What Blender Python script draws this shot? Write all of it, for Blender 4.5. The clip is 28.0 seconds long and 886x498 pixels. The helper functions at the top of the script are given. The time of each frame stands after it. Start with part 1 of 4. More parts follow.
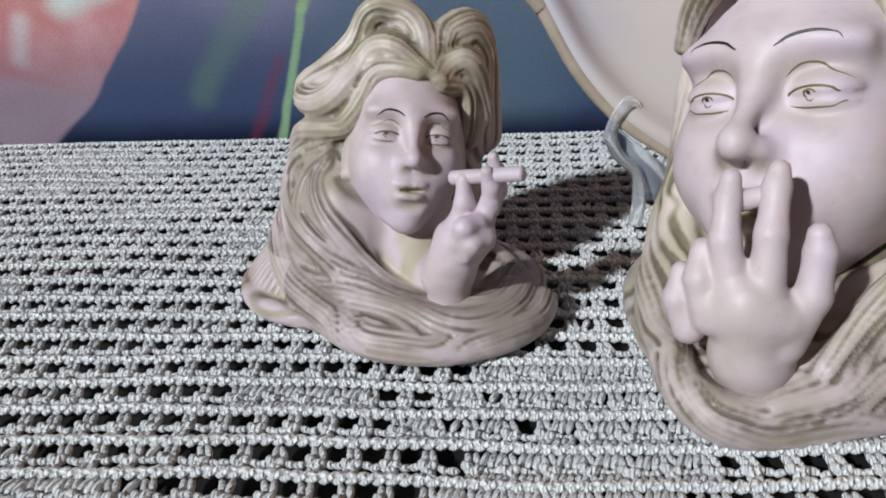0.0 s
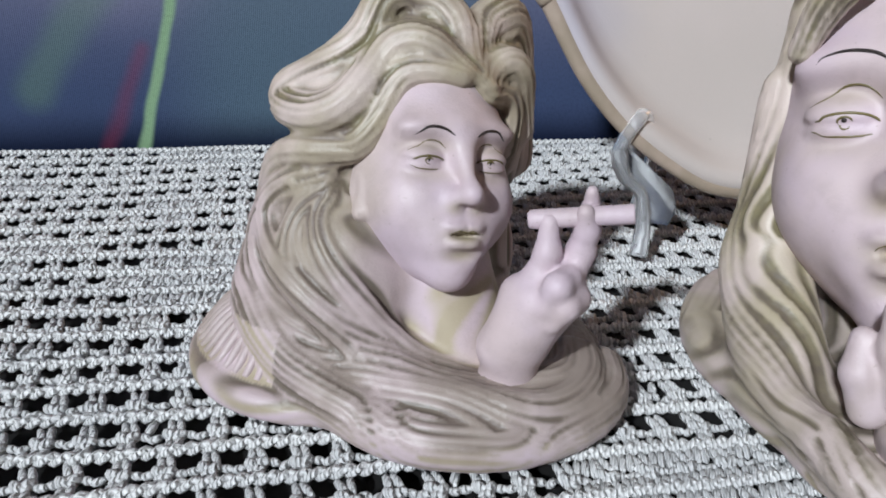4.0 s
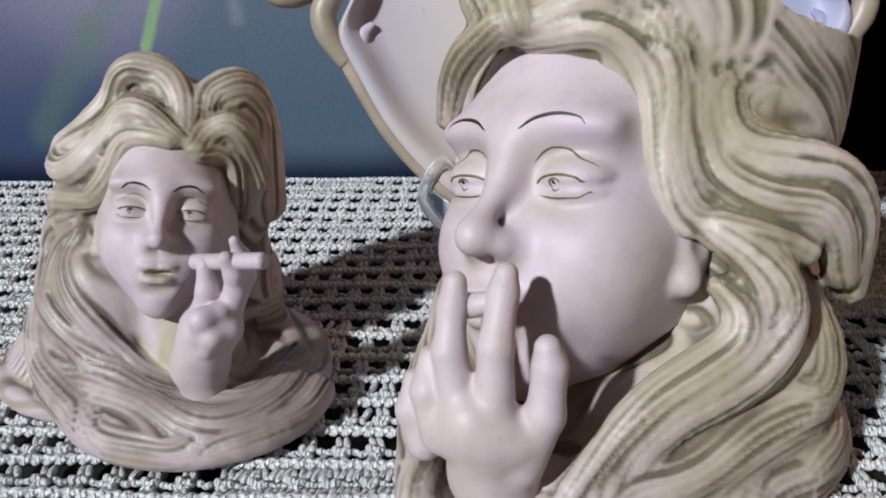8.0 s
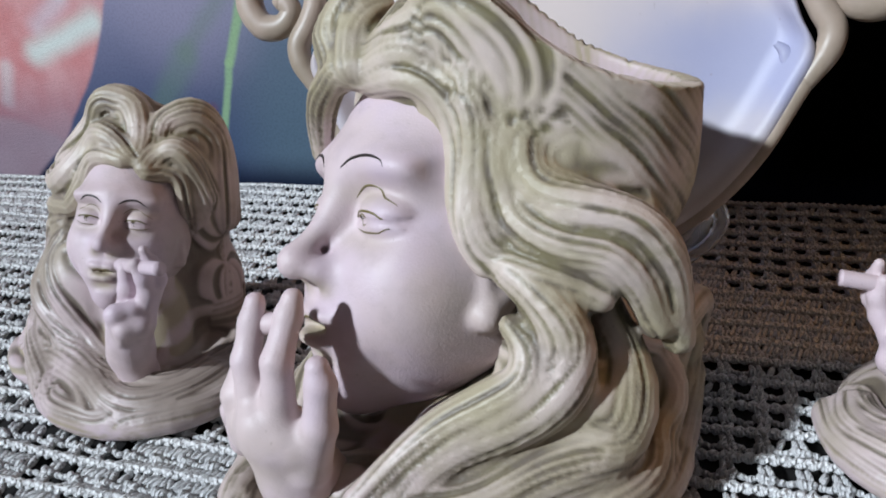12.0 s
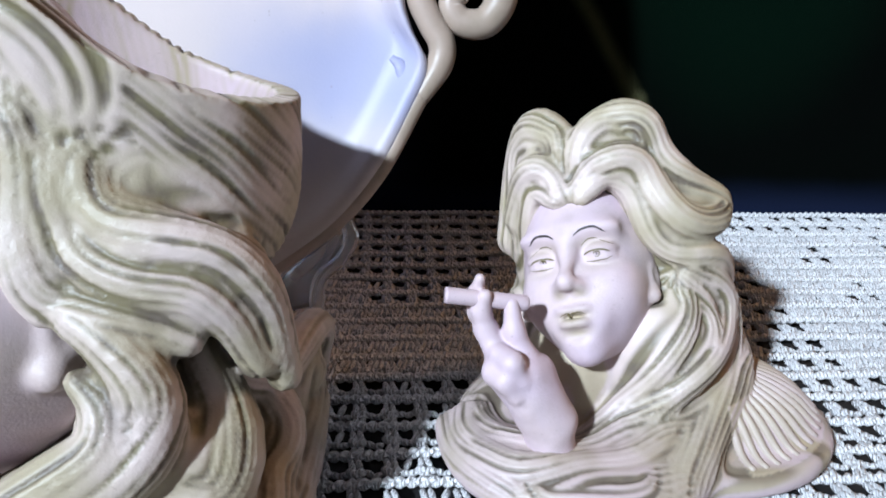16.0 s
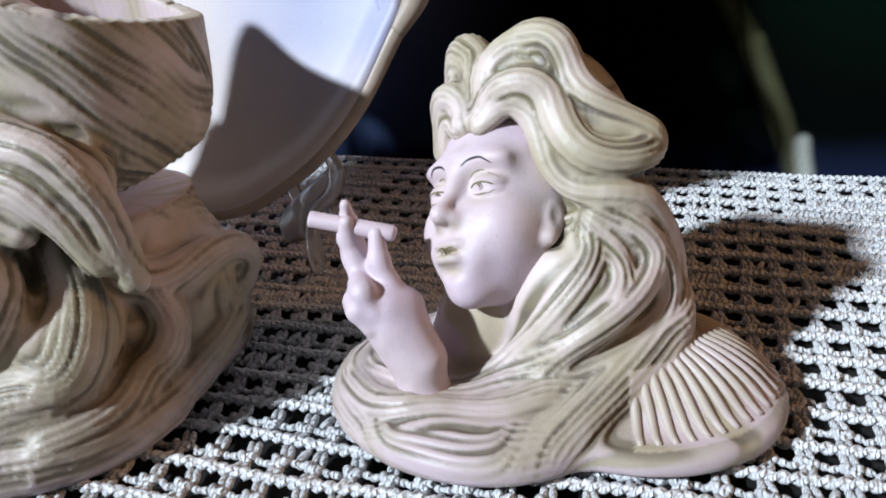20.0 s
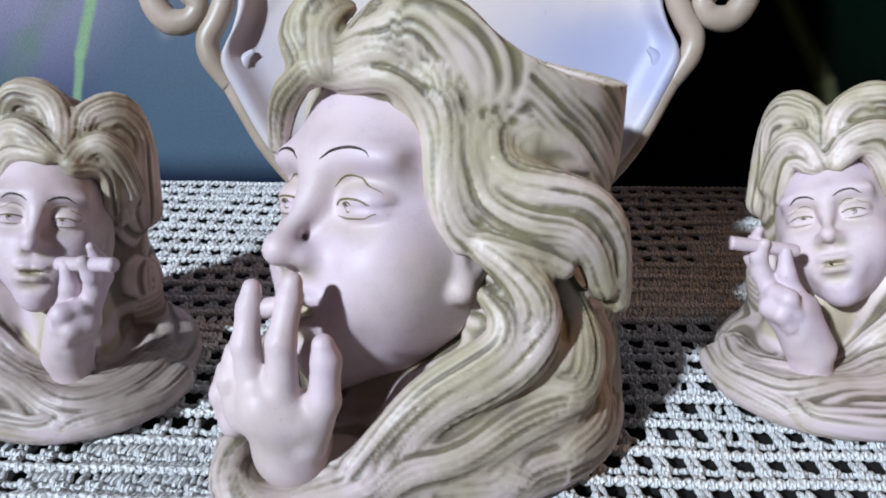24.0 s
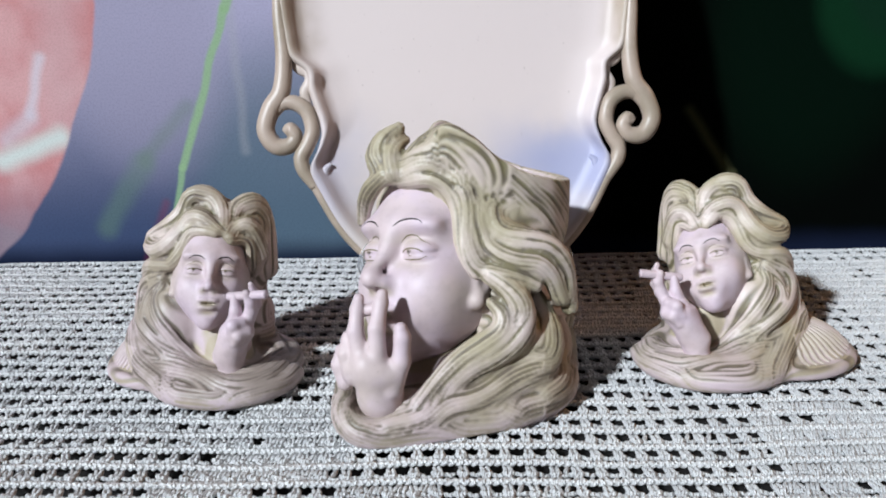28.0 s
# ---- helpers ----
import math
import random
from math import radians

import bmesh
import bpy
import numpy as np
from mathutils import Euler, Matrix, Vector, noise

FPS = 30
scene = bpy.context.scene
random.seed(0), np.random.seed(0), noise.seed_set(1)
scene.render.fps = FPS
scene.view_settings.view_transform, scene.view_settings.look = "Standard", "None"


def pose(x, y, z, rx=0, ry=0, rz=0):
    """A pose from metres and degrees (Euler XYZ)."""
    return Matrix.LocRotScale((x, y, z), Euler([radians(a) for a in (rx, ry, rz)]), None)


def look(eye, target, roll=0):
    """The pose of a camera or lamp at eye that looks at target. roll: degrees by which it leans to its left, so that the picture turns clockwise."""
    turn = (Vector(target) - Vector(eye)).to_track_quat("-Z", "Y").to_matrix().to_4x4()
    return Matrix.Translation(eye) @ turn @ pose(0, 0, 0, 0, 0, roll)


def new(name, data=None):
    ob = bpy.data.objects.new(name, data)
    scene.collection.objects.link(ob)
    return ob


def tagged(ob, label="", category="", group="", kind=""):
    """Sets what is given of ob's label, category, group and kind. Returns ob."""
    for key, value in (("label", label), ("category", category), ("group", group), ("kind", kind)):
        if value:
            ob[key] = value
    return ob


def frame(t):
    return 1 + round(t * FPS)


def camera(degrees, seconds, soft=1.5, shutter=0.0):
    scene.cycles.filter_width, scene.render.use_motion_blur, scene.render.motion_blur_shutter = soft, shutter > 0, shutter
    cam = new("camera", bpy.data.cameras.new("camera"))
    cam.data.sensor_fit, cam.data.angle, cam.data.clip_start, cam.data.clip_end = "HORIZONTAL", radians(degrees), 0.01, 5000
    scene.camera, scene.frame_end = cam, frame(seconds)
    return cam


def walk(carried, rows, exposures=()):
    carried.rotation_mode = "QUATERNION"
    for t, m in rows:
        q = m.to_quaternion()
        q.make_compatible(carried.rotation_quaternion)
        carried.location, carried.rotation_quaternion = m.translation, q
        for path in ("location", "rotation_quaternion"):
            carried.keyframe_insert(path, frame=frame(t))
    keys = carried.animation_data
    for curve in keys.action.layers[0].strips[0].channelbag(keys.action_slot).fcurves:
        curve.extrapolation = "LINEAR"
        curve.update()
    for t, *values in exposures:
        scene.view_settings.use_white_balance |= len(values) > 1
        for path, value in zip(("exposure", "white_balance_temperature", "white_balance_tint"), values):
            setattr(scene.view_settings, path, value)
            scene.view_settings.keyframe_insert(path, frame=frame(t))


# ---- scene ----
cam = camera(57.5, 28.0, soft=1.9)
METRES, EYE, TILT, LEAN, TURN = 0.8, 0.119, -23.5, 2.6, 0.0
ROWS = [
    (0.0, 0.0, 0.0, 0.0, -0.0, 0.0, 0.0),
    (0.5, -0.0036, 0.0233, 0.0105, 0.22, -1.63, 0.27),
    (1.0, -0.0087, 0.0372, 0.0162, -0.08, -2.52, 0.51),
    (1.5, -0.0172, 0.051, 0.0155, -1.22, -2.25, 0.74),
    (2.0, -0.0424, 0.06, 0.0117, -5.57, -1.28, 0.98),
    (2.5, -0.0638, 0.0742, 0.0146, -9.49, -1.55, 1.42),
    (4.5, -0.0742, 0.0825, 0.0213, -15.72, -0.35, 1.83),
    (5.0, -0.0545, 0.0766, 0.0244, -14.16, -0.61, 1.57),
    (5.5, -0.0359, 0.065, 0.0236, -13.08, -0.16, 1.22),
    (6.0, -0.021, 0.0555, 0.0226, -12.44, 0.12, 0.9),
    (6.5, -0.003, 0.0451, 0.0251, -10.6, -0.33, 0.67),
    (7.0, 0.0174, 0.0358, 0.0187, -8.73, 1.13, 0.25),
    (7.5, 0.0454, 0.0312, 0.0224, -5.48, 0.82, 0.12),
    (8.0, 0.0679, 0.0252, 0.025, -2.73, 0.83, -0.12),
    (8.5, 0.0788, 0.0212, 0.0224, -1.77, 2.0, -0.77),
    (9.0, 0.0993, 0.0194, 0.0267, 1.55, 1.56, -1.36),
    (9.5, 0.1149, 0.0197, 0.029, 3.85, 1.29, -2.09),
    (10.0, 0.135, 0.0153, 0.0288, 7.31, 1.35, -3.03),
    (10.5, 0.152, 0.0087, 0.0295, 10.2, 1.03, -3.74),
    (11.0, 0.1676, 0.0051, 0.0314, 12.96, 0.56, -4.2),
    (11.5, 0.1754, 0.0076, 0.0338, 13.64, 0.31, -4.24),
    (12.0, 0.1781, 0.0125, 0.0376, 11.71, 0.19, -3.98),
    (12.5, 0.1836, 0.0189, 0.0408, 8.57, 0.43, -3.35),
    (13.0, 0.183, 0.0296, 0.0433, 2.6, 0.72, -2.46),
    (13.5, 0.184, 0.0396, 0.0457, -2.68, 0.76, -1.73),
    (15.5, 0.1838, 0.0392, 0.0468, -12.17, 1.46, -0.35),
    (16.0, 0.205, 0.0349, 0.0464, -9.52, 1.3, -0.64),
    (16.5, 0.2335, 0.0363, 0.0419, -6.03, 1.65, -0.98),
    (17.0, 0.2591, 0.0359, 0.0394, -2.33, 1.41, -1.44),
    (17.5, 0.2811, 0.0384, 0.0408, 1.02, 0.17, -2.09),
    (18.0, 0.305, 0.0366, 0.0357, 5.13, 0.5, -2.64),
    (18.5, 0.3162, 0.041, 0.0359, 7.38, -0.05, -3.29),
    (19.0, 0.3247, 0.0411, 0.0408, 9.27, -1.46, -3.87),
    (19.5, 0.3316, 0.0431, 0.0403, 10.82, -1.65, -4.19),
    (20.0, 0.3324, 0.0456, 0.0377, 11.33, -1.33, -4.28),
    (20.5, 0.3279, 0.0446, 0.0383, 11.17, -1.68, -4.26),
    (22.5, 0.2318, 0.0158, 0.037, 3.08, -1.24, -2.65),
    (23.0, 0.1942, 0.0086, 0.0373, 1.61, -1.07, -2.12),
    (23.5, 0.1496, -0.0048, 0.0354, -1.87, -0.57, -1.87),
    (24.0, 0.1245, -0.017, 0.0308, -3.02, 0.46, -1.4),
    (24.5, 0.1156, -0.0337, 0.0198, -2.79, 2.65, -1.0),
    (25.0, 0.1108, -0.0544, 0.013, -2.88, 3.86, -0.8),
    (25.5, 0.1081, -0.0683, 0.0075, -3.2, 4.98, -0.64),
    (26.0, 0.1069, -0.0983, 0.0043, -3.28, 5.51, -0.45),
    (26.5, 0.1065, -0.1373, 0.0005, -3.14, 6.03, -0.28),
    (27.0, 0.1077, -0.1684, -0.0053, -2.91, 6.8, -0.15),
    (27.5, 0.1039, -0.1897, -0.0092, -3.1, 7.24, 0.04),
    (28.0, 0.0993, -0.1986, -0.0081, -3.43, 7.26, 0.26),
]
walk(cam, [(t, pose(0, 0, EYE, TILT, LEAN, TURN) @ pose(METRES * x, METRES * y, METRES * z, 90 + pitch, roll, yaw)) for t, x, y, z, yaw, pitch, roll in ROWS],
     [(0.0, -0.5, 6800, 10), (2.5, -0.5, 6750, 10), (5.0, -0.48, 6700, 10), (8.0, -0.48, 6800, 10), (10.0, -0.46, 6500, 10), (12.0, -0.4, 6450, 10), (13.0, -0.18, 6300, 10), (16.0, 0.02, 5950, 10),
      (18.0, -0.02, 5950, 10), (20.0, -0.02, 6200, 10), (22.8, 0.12, 6250, 10), (24.0, -0.24, 6150, 10), (26.0, -0.16, 6400, 10), (28.0, -0.22, 6600, 10)])

# ---- light ----
world = bpy.data.worlds.new("sky")
scene.world = world
world.use_nodes = True
sky = world.node_tree.nodes.new("ShaderNodeTexSky")
sky.sky_type, sky.sun_disc = "NISHITA", False
SUN_ELEV, SUN_AZIM = 32.3, 44.0
sky.sun_elevation, sky.sun_rotation = radians(SUN_ELEV), radians(180 + SUN_AZIM)
world.node_tree.links.new(sky.outputs[0], world.node_tree.nodes["Background"].inputs["Color"])
world.node_tree.nodes["Background"].inputs["Strength"].default_value = 0.018
sun = new("sun", bpy.data.lights.new("sun", "SUN"))
sun.data.energy, sun.data.angle, sun.data.color = 6.4, radians(3.0), (0.80, 0.89, 0.985)
sun.matrix_world = look((0, 0, 0), (math.sin(radians(SUN_AZIM)) * math.cos(radians(SUN_ELEV)), math.cos(radians(SUN_AZIM)) * math.cos(radians(SUN_ELEV)), -math.sin(radians(SUN_ELEV))))
skylight = new("window_skylight", bpy.data.lights.new("window_skylight", "AREA"))
skylight.data.shape, skylight.data.size, skylight.data.size_y = "RECTANGLE", 1.5, 1.9
skylight.data.energy, skylight.data.color = 0.06, (0.72, 0.86, 1.0)
skylight.matrix_world = look((-0.9, -1.47, 1.1), (-0.6, 0.2, 0.3))

room_lamp = new("room_lamp", bpy.data.lights.new("room_lamp", "AREA"))
room_lamp.data.shape, room_lamp.data.size = "DISK", 0.5
room_lamp.data.energy, room_lamp.data.color = 6.0, (1.0, 0.52, 0.22)
room_lamp.matrix_world = look((1.7, 0.42, 1.05), (0.2, 0.3, 0.0))


# ---- materials ----
def material(name, rough=0.5, metal=0.0):
    m = bpy.data.materials.new(name)
    m.use_nodes = True
    nt = m.node_tree
    b = nt.nodes["Principled BSDF"]
    b.inputs["Roughness"].default_value, b.inputs["Metallic"].default_value = rough, metal
    return m, nt, b


def node(nt, kind, **kw):
    n = nt.nodes.new(kind)
    for k, v in kw.items():
        n.inputs[k.replace("_", " ")].default_value = v
    return n


def mixed(nt, fac, a, b, blend="MIX"):
    """A colour mix; fac, a and b are sockets or values."""
    n = nt.nodes.new("ShaderNodeMix")
    n.data_type, n.blend_type = "RGBA", blend
    for sock, v in ((n.inputs[0], fac), (n.inputs[6], a), (n.inputs[7], b)):
        if isinstance(v, bpy.types.NodeSocket):
            nt.links.new(v, sock)
        else:
            sock.default_value = v if isinstance(v, float) else (*v, 1)
    return n.outputs[2]


def calc(nt, op, a, b=0.0, c=0.0):
    n = nt.nodes.new("ShaderNodeMath")
    n.operation = op
    for sock, v in zip(n.inputs, (a, b, c)):
        if isinstance(v, bpy.types.NodeSocket):
            nt.links.new(v, sock)
        else:
            sock.default_value = v
    return n.outputs[0]


def ramp(nt, fac, lo, hi, smooth=True):
    n = nt.nodes.new("ShaderNodeMapRange")
    n.interpolation_type = "SMOOTHSTEP" if smooth else "LINEAR"
    nt.links.new(fac, n.inputs[0])
    n.inputs[1].default_value, n.inputs[2].default_value = lo, hi
    return n.outputs[0]


def grain(nt, scale, detail=4.0, rough=0.55, vec=None):
    n = node(nt, "ShaderNodeTexNoise", Scale=scale, Detail=detail, Roughness=rough)
    nt.links.new(vec or nt.nodes.new("ShaderNodeTexCoord").outputs["Object"], n.inputs["Vector"])
    return n.outputs["Fac"]


def bump(nt, b, height, strength, dist):
    n = node(nt, "ShaderNodeBump", Strength=strength, Distance=dist)
    nt.links.new(height, n.inputs["Height"])
    nt.links.new(n.outputs[0], b.inputs["Normal"])


def attr(nt, name):
    n = nt.nodes.new("ShaderNodeAttribute")
    n.attribute_name = name
    return n.outputs["Fac"]


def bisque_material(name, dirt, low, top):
    """Tinted bisque: lilac-pink skin, cream hair with an olive wash that has settled in the grooves, and crease shade
    mixed into it.
    """
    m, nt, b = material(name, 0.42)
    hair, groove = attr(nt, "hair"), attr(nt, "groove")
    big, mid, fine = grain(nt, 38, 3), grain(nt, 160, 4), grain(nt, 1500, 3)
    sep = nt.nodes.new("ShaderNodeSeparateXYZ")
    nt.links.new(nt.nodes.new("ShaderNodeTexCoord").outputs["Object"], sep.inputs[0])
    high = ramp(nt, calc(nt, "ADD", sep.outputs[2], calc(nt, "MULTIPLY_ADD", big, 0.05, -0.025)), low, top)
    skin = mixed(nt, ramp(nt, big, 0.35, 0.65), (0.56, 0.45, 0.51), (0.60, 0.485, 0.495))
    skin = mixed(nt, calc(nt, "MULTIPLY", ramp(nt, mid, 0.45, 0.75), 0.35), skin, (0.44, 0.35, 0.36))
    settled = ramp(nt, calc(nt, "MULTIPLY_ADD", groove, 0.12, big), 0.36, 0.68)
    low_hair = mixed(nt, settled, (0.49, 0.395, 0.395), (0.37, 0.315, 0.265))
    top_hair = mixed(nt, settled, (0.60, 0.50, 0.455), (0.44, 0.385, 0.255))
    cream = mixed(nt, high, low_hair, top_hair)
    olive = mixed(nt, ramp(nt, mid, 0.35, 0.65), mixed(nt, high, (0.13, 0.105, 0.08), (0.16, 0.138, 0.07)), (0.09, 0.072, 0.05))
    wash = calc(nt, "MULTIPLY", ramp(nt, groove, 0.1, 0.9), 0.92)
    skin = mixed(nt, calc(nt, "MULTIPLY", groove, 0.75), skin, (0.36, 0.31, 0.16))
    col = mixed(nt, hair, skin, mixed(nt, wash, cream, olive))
    film = calc(nt, "MULTIPLY", ramp(nt, calc(nt, "ADD", big, calc(nt, "MULTIPLY", mid, 0.5)), 0.55, 0.95), dirt)
    film = calc(nt, "MULTIPLY", film, calc(nt, "MULTIPLY_ADD", hair, 0.6, 0.4))
    col = mixed(nt, film, col, (0.22, 0.165, 0.15))
    specks = ramp(nt, grain(nt, 900, 2), 0.70, 0.76)
    col = mixed(nt, calc(nt, "MULTIPLY", specks, 0.35), col, (0.25, 0.18, 0.14))
    nt.links.new(col, b.inputs["Base Color"])
    nt.links.new(calc(nt, "SUBTRACT", calc(nt, "MULTIPLY_ADD", mid, 0.3, 0.38), calc(nt, "MULTIPLY", hair, 0.05)), b.inputs["Roughness"])
    b.inputs["Specular IOR Level"].default_value = 0.5
    bump(nt, b, fine, 0.25, 0.0004)
    return m


def plain(name, colour, rough=0.5, second=None, scale=60, metal=0.0, relief=0.0):
    m, nt, b = material(name, rough, metal)
    second = second or tuple(c * 0.8 for c in colour)
    g = grain(nt, scale)
    nt.links.new(mixed(nt, ramp(nt, g, 0.35, 0.65), colour, second), b.inputs["Base Color"])
    if relief:
        bump(nt, b, grain(nt, scale * 12), 0.4, relief)
    return m


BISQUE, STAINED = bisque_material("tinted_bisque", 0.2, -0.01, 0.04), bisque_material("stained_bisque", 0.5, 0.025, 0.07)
LINE_DARK = plain("dark_brow_paint", (0.03, 0.022, 0.02), 0.4)
LINE_OLIVE = plain("olive_eye_paint", (0.15, 0.12, 0.045), 0.4)


def cotton_material(name, pale, grey):
    """Twisted white cotton: fine slanting plies and slightly greyed patches."""
    m, nt, b = material(name, 0.8)
    co = nt.nodes.new("ShaderNodeTexCoord").outputs["Object"]
    turn = nt.nodes.new("ShaderNodeMapping")
    turn.inputs["Rotation"].default_value = (0.5, 0.3, radians(38))
    nt.links.new(co, turn.inputs["Vector"])
    ply = node(nt, "ShaderNodeTexWave", Scale=330.0, Distortion=3.0, Detail=1.0)
    ply.inputs["Detail Scale"].default_value = 1.5
    nt.links.new(turn.outputs[0], ply.inputs["Vector"])
    fuzz = grain(nt, 2200, 3)
    c = mixed(nt, ramp(nt, grain(nt, 35, 3), 0.35, 0.65), pale, grey)
    c = mixed(nt, calc(nt, "MULTIPLY", ramp(nt, ply.outputs["Fac"], 0.45, 0.05), 0.3), c, (0.34, 0.34, 0.35))
    nt.links.new(c, b.inputs["Base Color"])
    bump(nt, b, calc(nt, "MULTIPLY_ADD", fuzz, 0.5, ply.outputs["Fac"]), 0.9, 0.0007)
    b.inputs["Sheen Weight"].default_value = 0.15
    return m


COTTON = cotton_material("cotton_stitches", (0.74, 0.74, 0.735), (0.64, 0.645, 0.65))
CORD = cotton_material("cotton_cord", (0.84, 0.84, 0.83), (0.76, 0.76, 0.76))
WALL_PAINT = plain("warm_wall_paint", (0.25, 0.155, 0.085), 0.9, (0.22, 0.135, 0.075), 3)
FLOOR_WOOD = plain("wood_floor", (0.17, 0.10, 0.055), 0.5, (0.13, 0.08, 0.045), 6)
WHITE_PAINT = plain("white_paint", (0.55, 0.45, 0.33), 0.5, (0.52, 0.42, 0.31), 20)


def tray_material():
    """Bisque glaze that runs from blush pink in the middle to blue-violet and cream towards the rim."""
    m, nt, b = material("tray_glaze", 0.5)
    sep = nt.nodes.new("ShaderNodeSeparateXYZ")
    nt.links.new(nt.nodes.new("ShaderNodeTexCoord").outputs["Object"], sep.inputs[0])
    u, v = sep.outputs[0], sep.outputs[2]
    wob = calc(nt, "MULTIPLY_ADD", grain(nt, 22, 3), 0.05, -0.025)
    v2 = calc(nt, "ADD", v, wob)
    side = calc(nt, "ABSOLUTE", u)
    col = mixed(nt, ramp(nt, v2, 0.055, 0.135), (0.52, 0.46, 0.43), (0.62, 0.53, 0.51))
    blue = calc(nt, "MULTIPLY", ramp(nt, calc(nt, "ABSOLUTE", calc(nt, "SUBTRACT", v2, 0.088)), 0.045, 0.005), calc(nt, "ADD", calc(nt, "MULTIPLY", ramp(nt, calc(nt, "ADD", u, wob), 0.0, 0.055), 0.85), calc(nt, "MULTIPLY", ramp(nt, calc(nt, "ADD", u, wob), -0.045, -0.08), 0.4)))
    col = mixed(nt, blue, col, (0.30, 0.32, 0.49))
    rim = ramp(nt, calc(nt, "ADD", side, wob), 0.08, 0.10)
    col = mixed(nt, calc(nt, "MULTIPLY", rim, 0.95), col, (0.37, 0.295, 0.225))
    specks = ramp(nt, grain(nt, 420, 2), 0.72, 0.76)
    col = mixed(nt, calc(nt, "MULTIPLY", specks, 0.3), col, (0.2, 0.14, 0.12))
    nt.links.new(col, b.inputs["Base Color"])
    bump(nt, b, grain(nt, 900, 3), 0.15, 0.0004)
    return m


def canvas_material():
    """The painting: a tulip and stems in soft strokes on a dusky blue ground that turns to dark green, with shade put
    into its black right part.
    """
    m, nt, b = material("painted_canvas", 0.85)
    b.inputs["Specular IOR Level"].default_value = 0.02
    sep = nt.nodes.new("ShaderNodeSeparateXYZ")
    co = nt.nodes.new("ShaderNodeTexCoord").outputs["Object"]
    nt.links.new(co, sep.inputs[0])
    wob = calc(nt, "MULTIPLY_ADD", grain(nt, 22, 2), 0.008, -0.004)
    u, v = calc(nt, "ADD", sep.outputs[0], wob), calc(nt, "ADD", sep.outputs[2], calc(nt, "MULTIPLY", wob, -0.7))

    def stroke(ax, ay, bx, by, w, soft):
        dx, dy = bx - ax, by - ay
        pu, pv = calc(nt, "SUBTRACT", u, ax), calc(nt, "SUBTRACT", v, ay)
        t = calc(nt, "MULTIPLY_ADD", pu, dx, calc(nt, "MULTIPLY", pv, dy))
        t = calc(nt, "MINIMUM", calc(nt, "MAXIMUM", calc(nt, "DIVIDE", t, dx * dx + dy * dy), 0.0), 1.0)
        qu, qv = calc(nt, "MULTIPLY_ADD", t, -dx, pu), calc(nt, "MULTIPLY_ADD", t, -dy, pv)
        d = calc(nt, "SQRT", calc(nt, "MULTIPLY_ADD", qu, qu, calc(nt, "MULTIPLY", qv, qv)))
        return ramp(nt, d, w + soft, max(w - soft, 0.0))

    def blob(cx, cy, rx, ry, power, soft):
        e = calc(nt, "ADD", calc(nt, "POWER", calc(nt, "ABSOLUTE", calc(nt, "DIVIDE", calc(nt, "SUBTRACT", u, cx), rx)), power),
                 calc(nt, "POWER", calc(nt, "ABSOLUTE", calc(nt, "DIVIDE", calc(nt, "SUBTRACT", v, cy), ry)), power))
        return ramp(nt, e, 1 + soft, 1 - soft)

    ground = mixed(nt, ramp(nt, v, 0.02, 0.20), (0.045, 0.065, 0.13), (0.37, 0.345, 0.47))
    ground = mixed(nt, calc(nt, "MULTIPLY", blob(-0.005, 0.03, 0.07, 0.12, 2.0, 0.8), 0.7), ground, (0.09, 0.14, 0.175))
    ground = mixed(nt, calc(nt, "MULTIPLY", blob(-0.10, 0.18, 0.06, 0.10, 2.0, 0.8), 0.6), ground, (0.30, 0.275, 0.37))
    # Near black to the right: dark green paint with the tray's shade put in.
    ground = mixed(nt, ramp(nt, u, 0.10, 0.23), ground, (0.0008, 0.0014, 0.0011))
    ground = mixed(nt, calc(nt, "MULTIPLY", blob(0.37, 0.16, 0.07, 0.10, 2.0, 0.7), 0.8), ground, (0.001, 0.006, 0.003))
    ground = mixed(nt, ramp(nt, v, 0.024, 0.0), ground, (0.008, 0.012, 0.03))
    c = ground
    for mask, amount, colour in (
            (stroke(-0.140, 0.030, -0.107, 0.080, 0.008, 0.006), 0.4, (0.12, 0.20, 0.14)),
            (stroke(-0.107, 0.080, -0.070, 0.118, 0.005, 0.005), 0.4, (0.14, 0.20, 0.15)),
            (stroke(-0.034, 0.21, -0.030, 0.085, 0.002, 0.004), 0.3, (0.36, 0.36, 0.38)),
            (stroke(-0.112, 0.002, -0.094, 0.048, 0.002, 0.004), 0.35, (0.20, 0.03, 0.06)),
            (stroke(-0.098, 0.0, -0.078, 0.074, 0.0022, 0.0014), 0.9, (0.24, 0.38, 0.22)),
            (stroke(-0.078, 0.074, -0.037, 0.185, 0.0028, 0.0016), 0.9, (0.26, 0.40, 0.22)),
            (stroke(-0.037, 0.185, 0.0, 0.28, 0.003, 0.0016), 0.9, (0.26, 0.40, 0.22)),
            (stroke(0.344, 0.0, 0.320, 0.060, 0.0035, 0.004), 0.55, (0.16, 0.16, 0.08)),
            (stroke(0.320, 0.060, 0.288, 0.108, 0.0030, 0.004), 0.5, (0.08, 0.08, 0.035)),
            (stroke(0.347, 0.0, 0.343, 0.018, 0.003, 0.003), 0.8, (0.40, 0.41, 0.36)),
            (blob(0.415, 0.19, 0.045, 0.06, 2.0, 0.35), 0.7, (0.004, 0.03, 0.012)),
            (blob(0.42, 0.20, 0.03, 0.045, 2.0, 0.3), 0.9, (0.004, 0.02, 0.01))):
        c = mixed(nt, calc(nt, "MULTIPLY", mask, amount), c, colour)
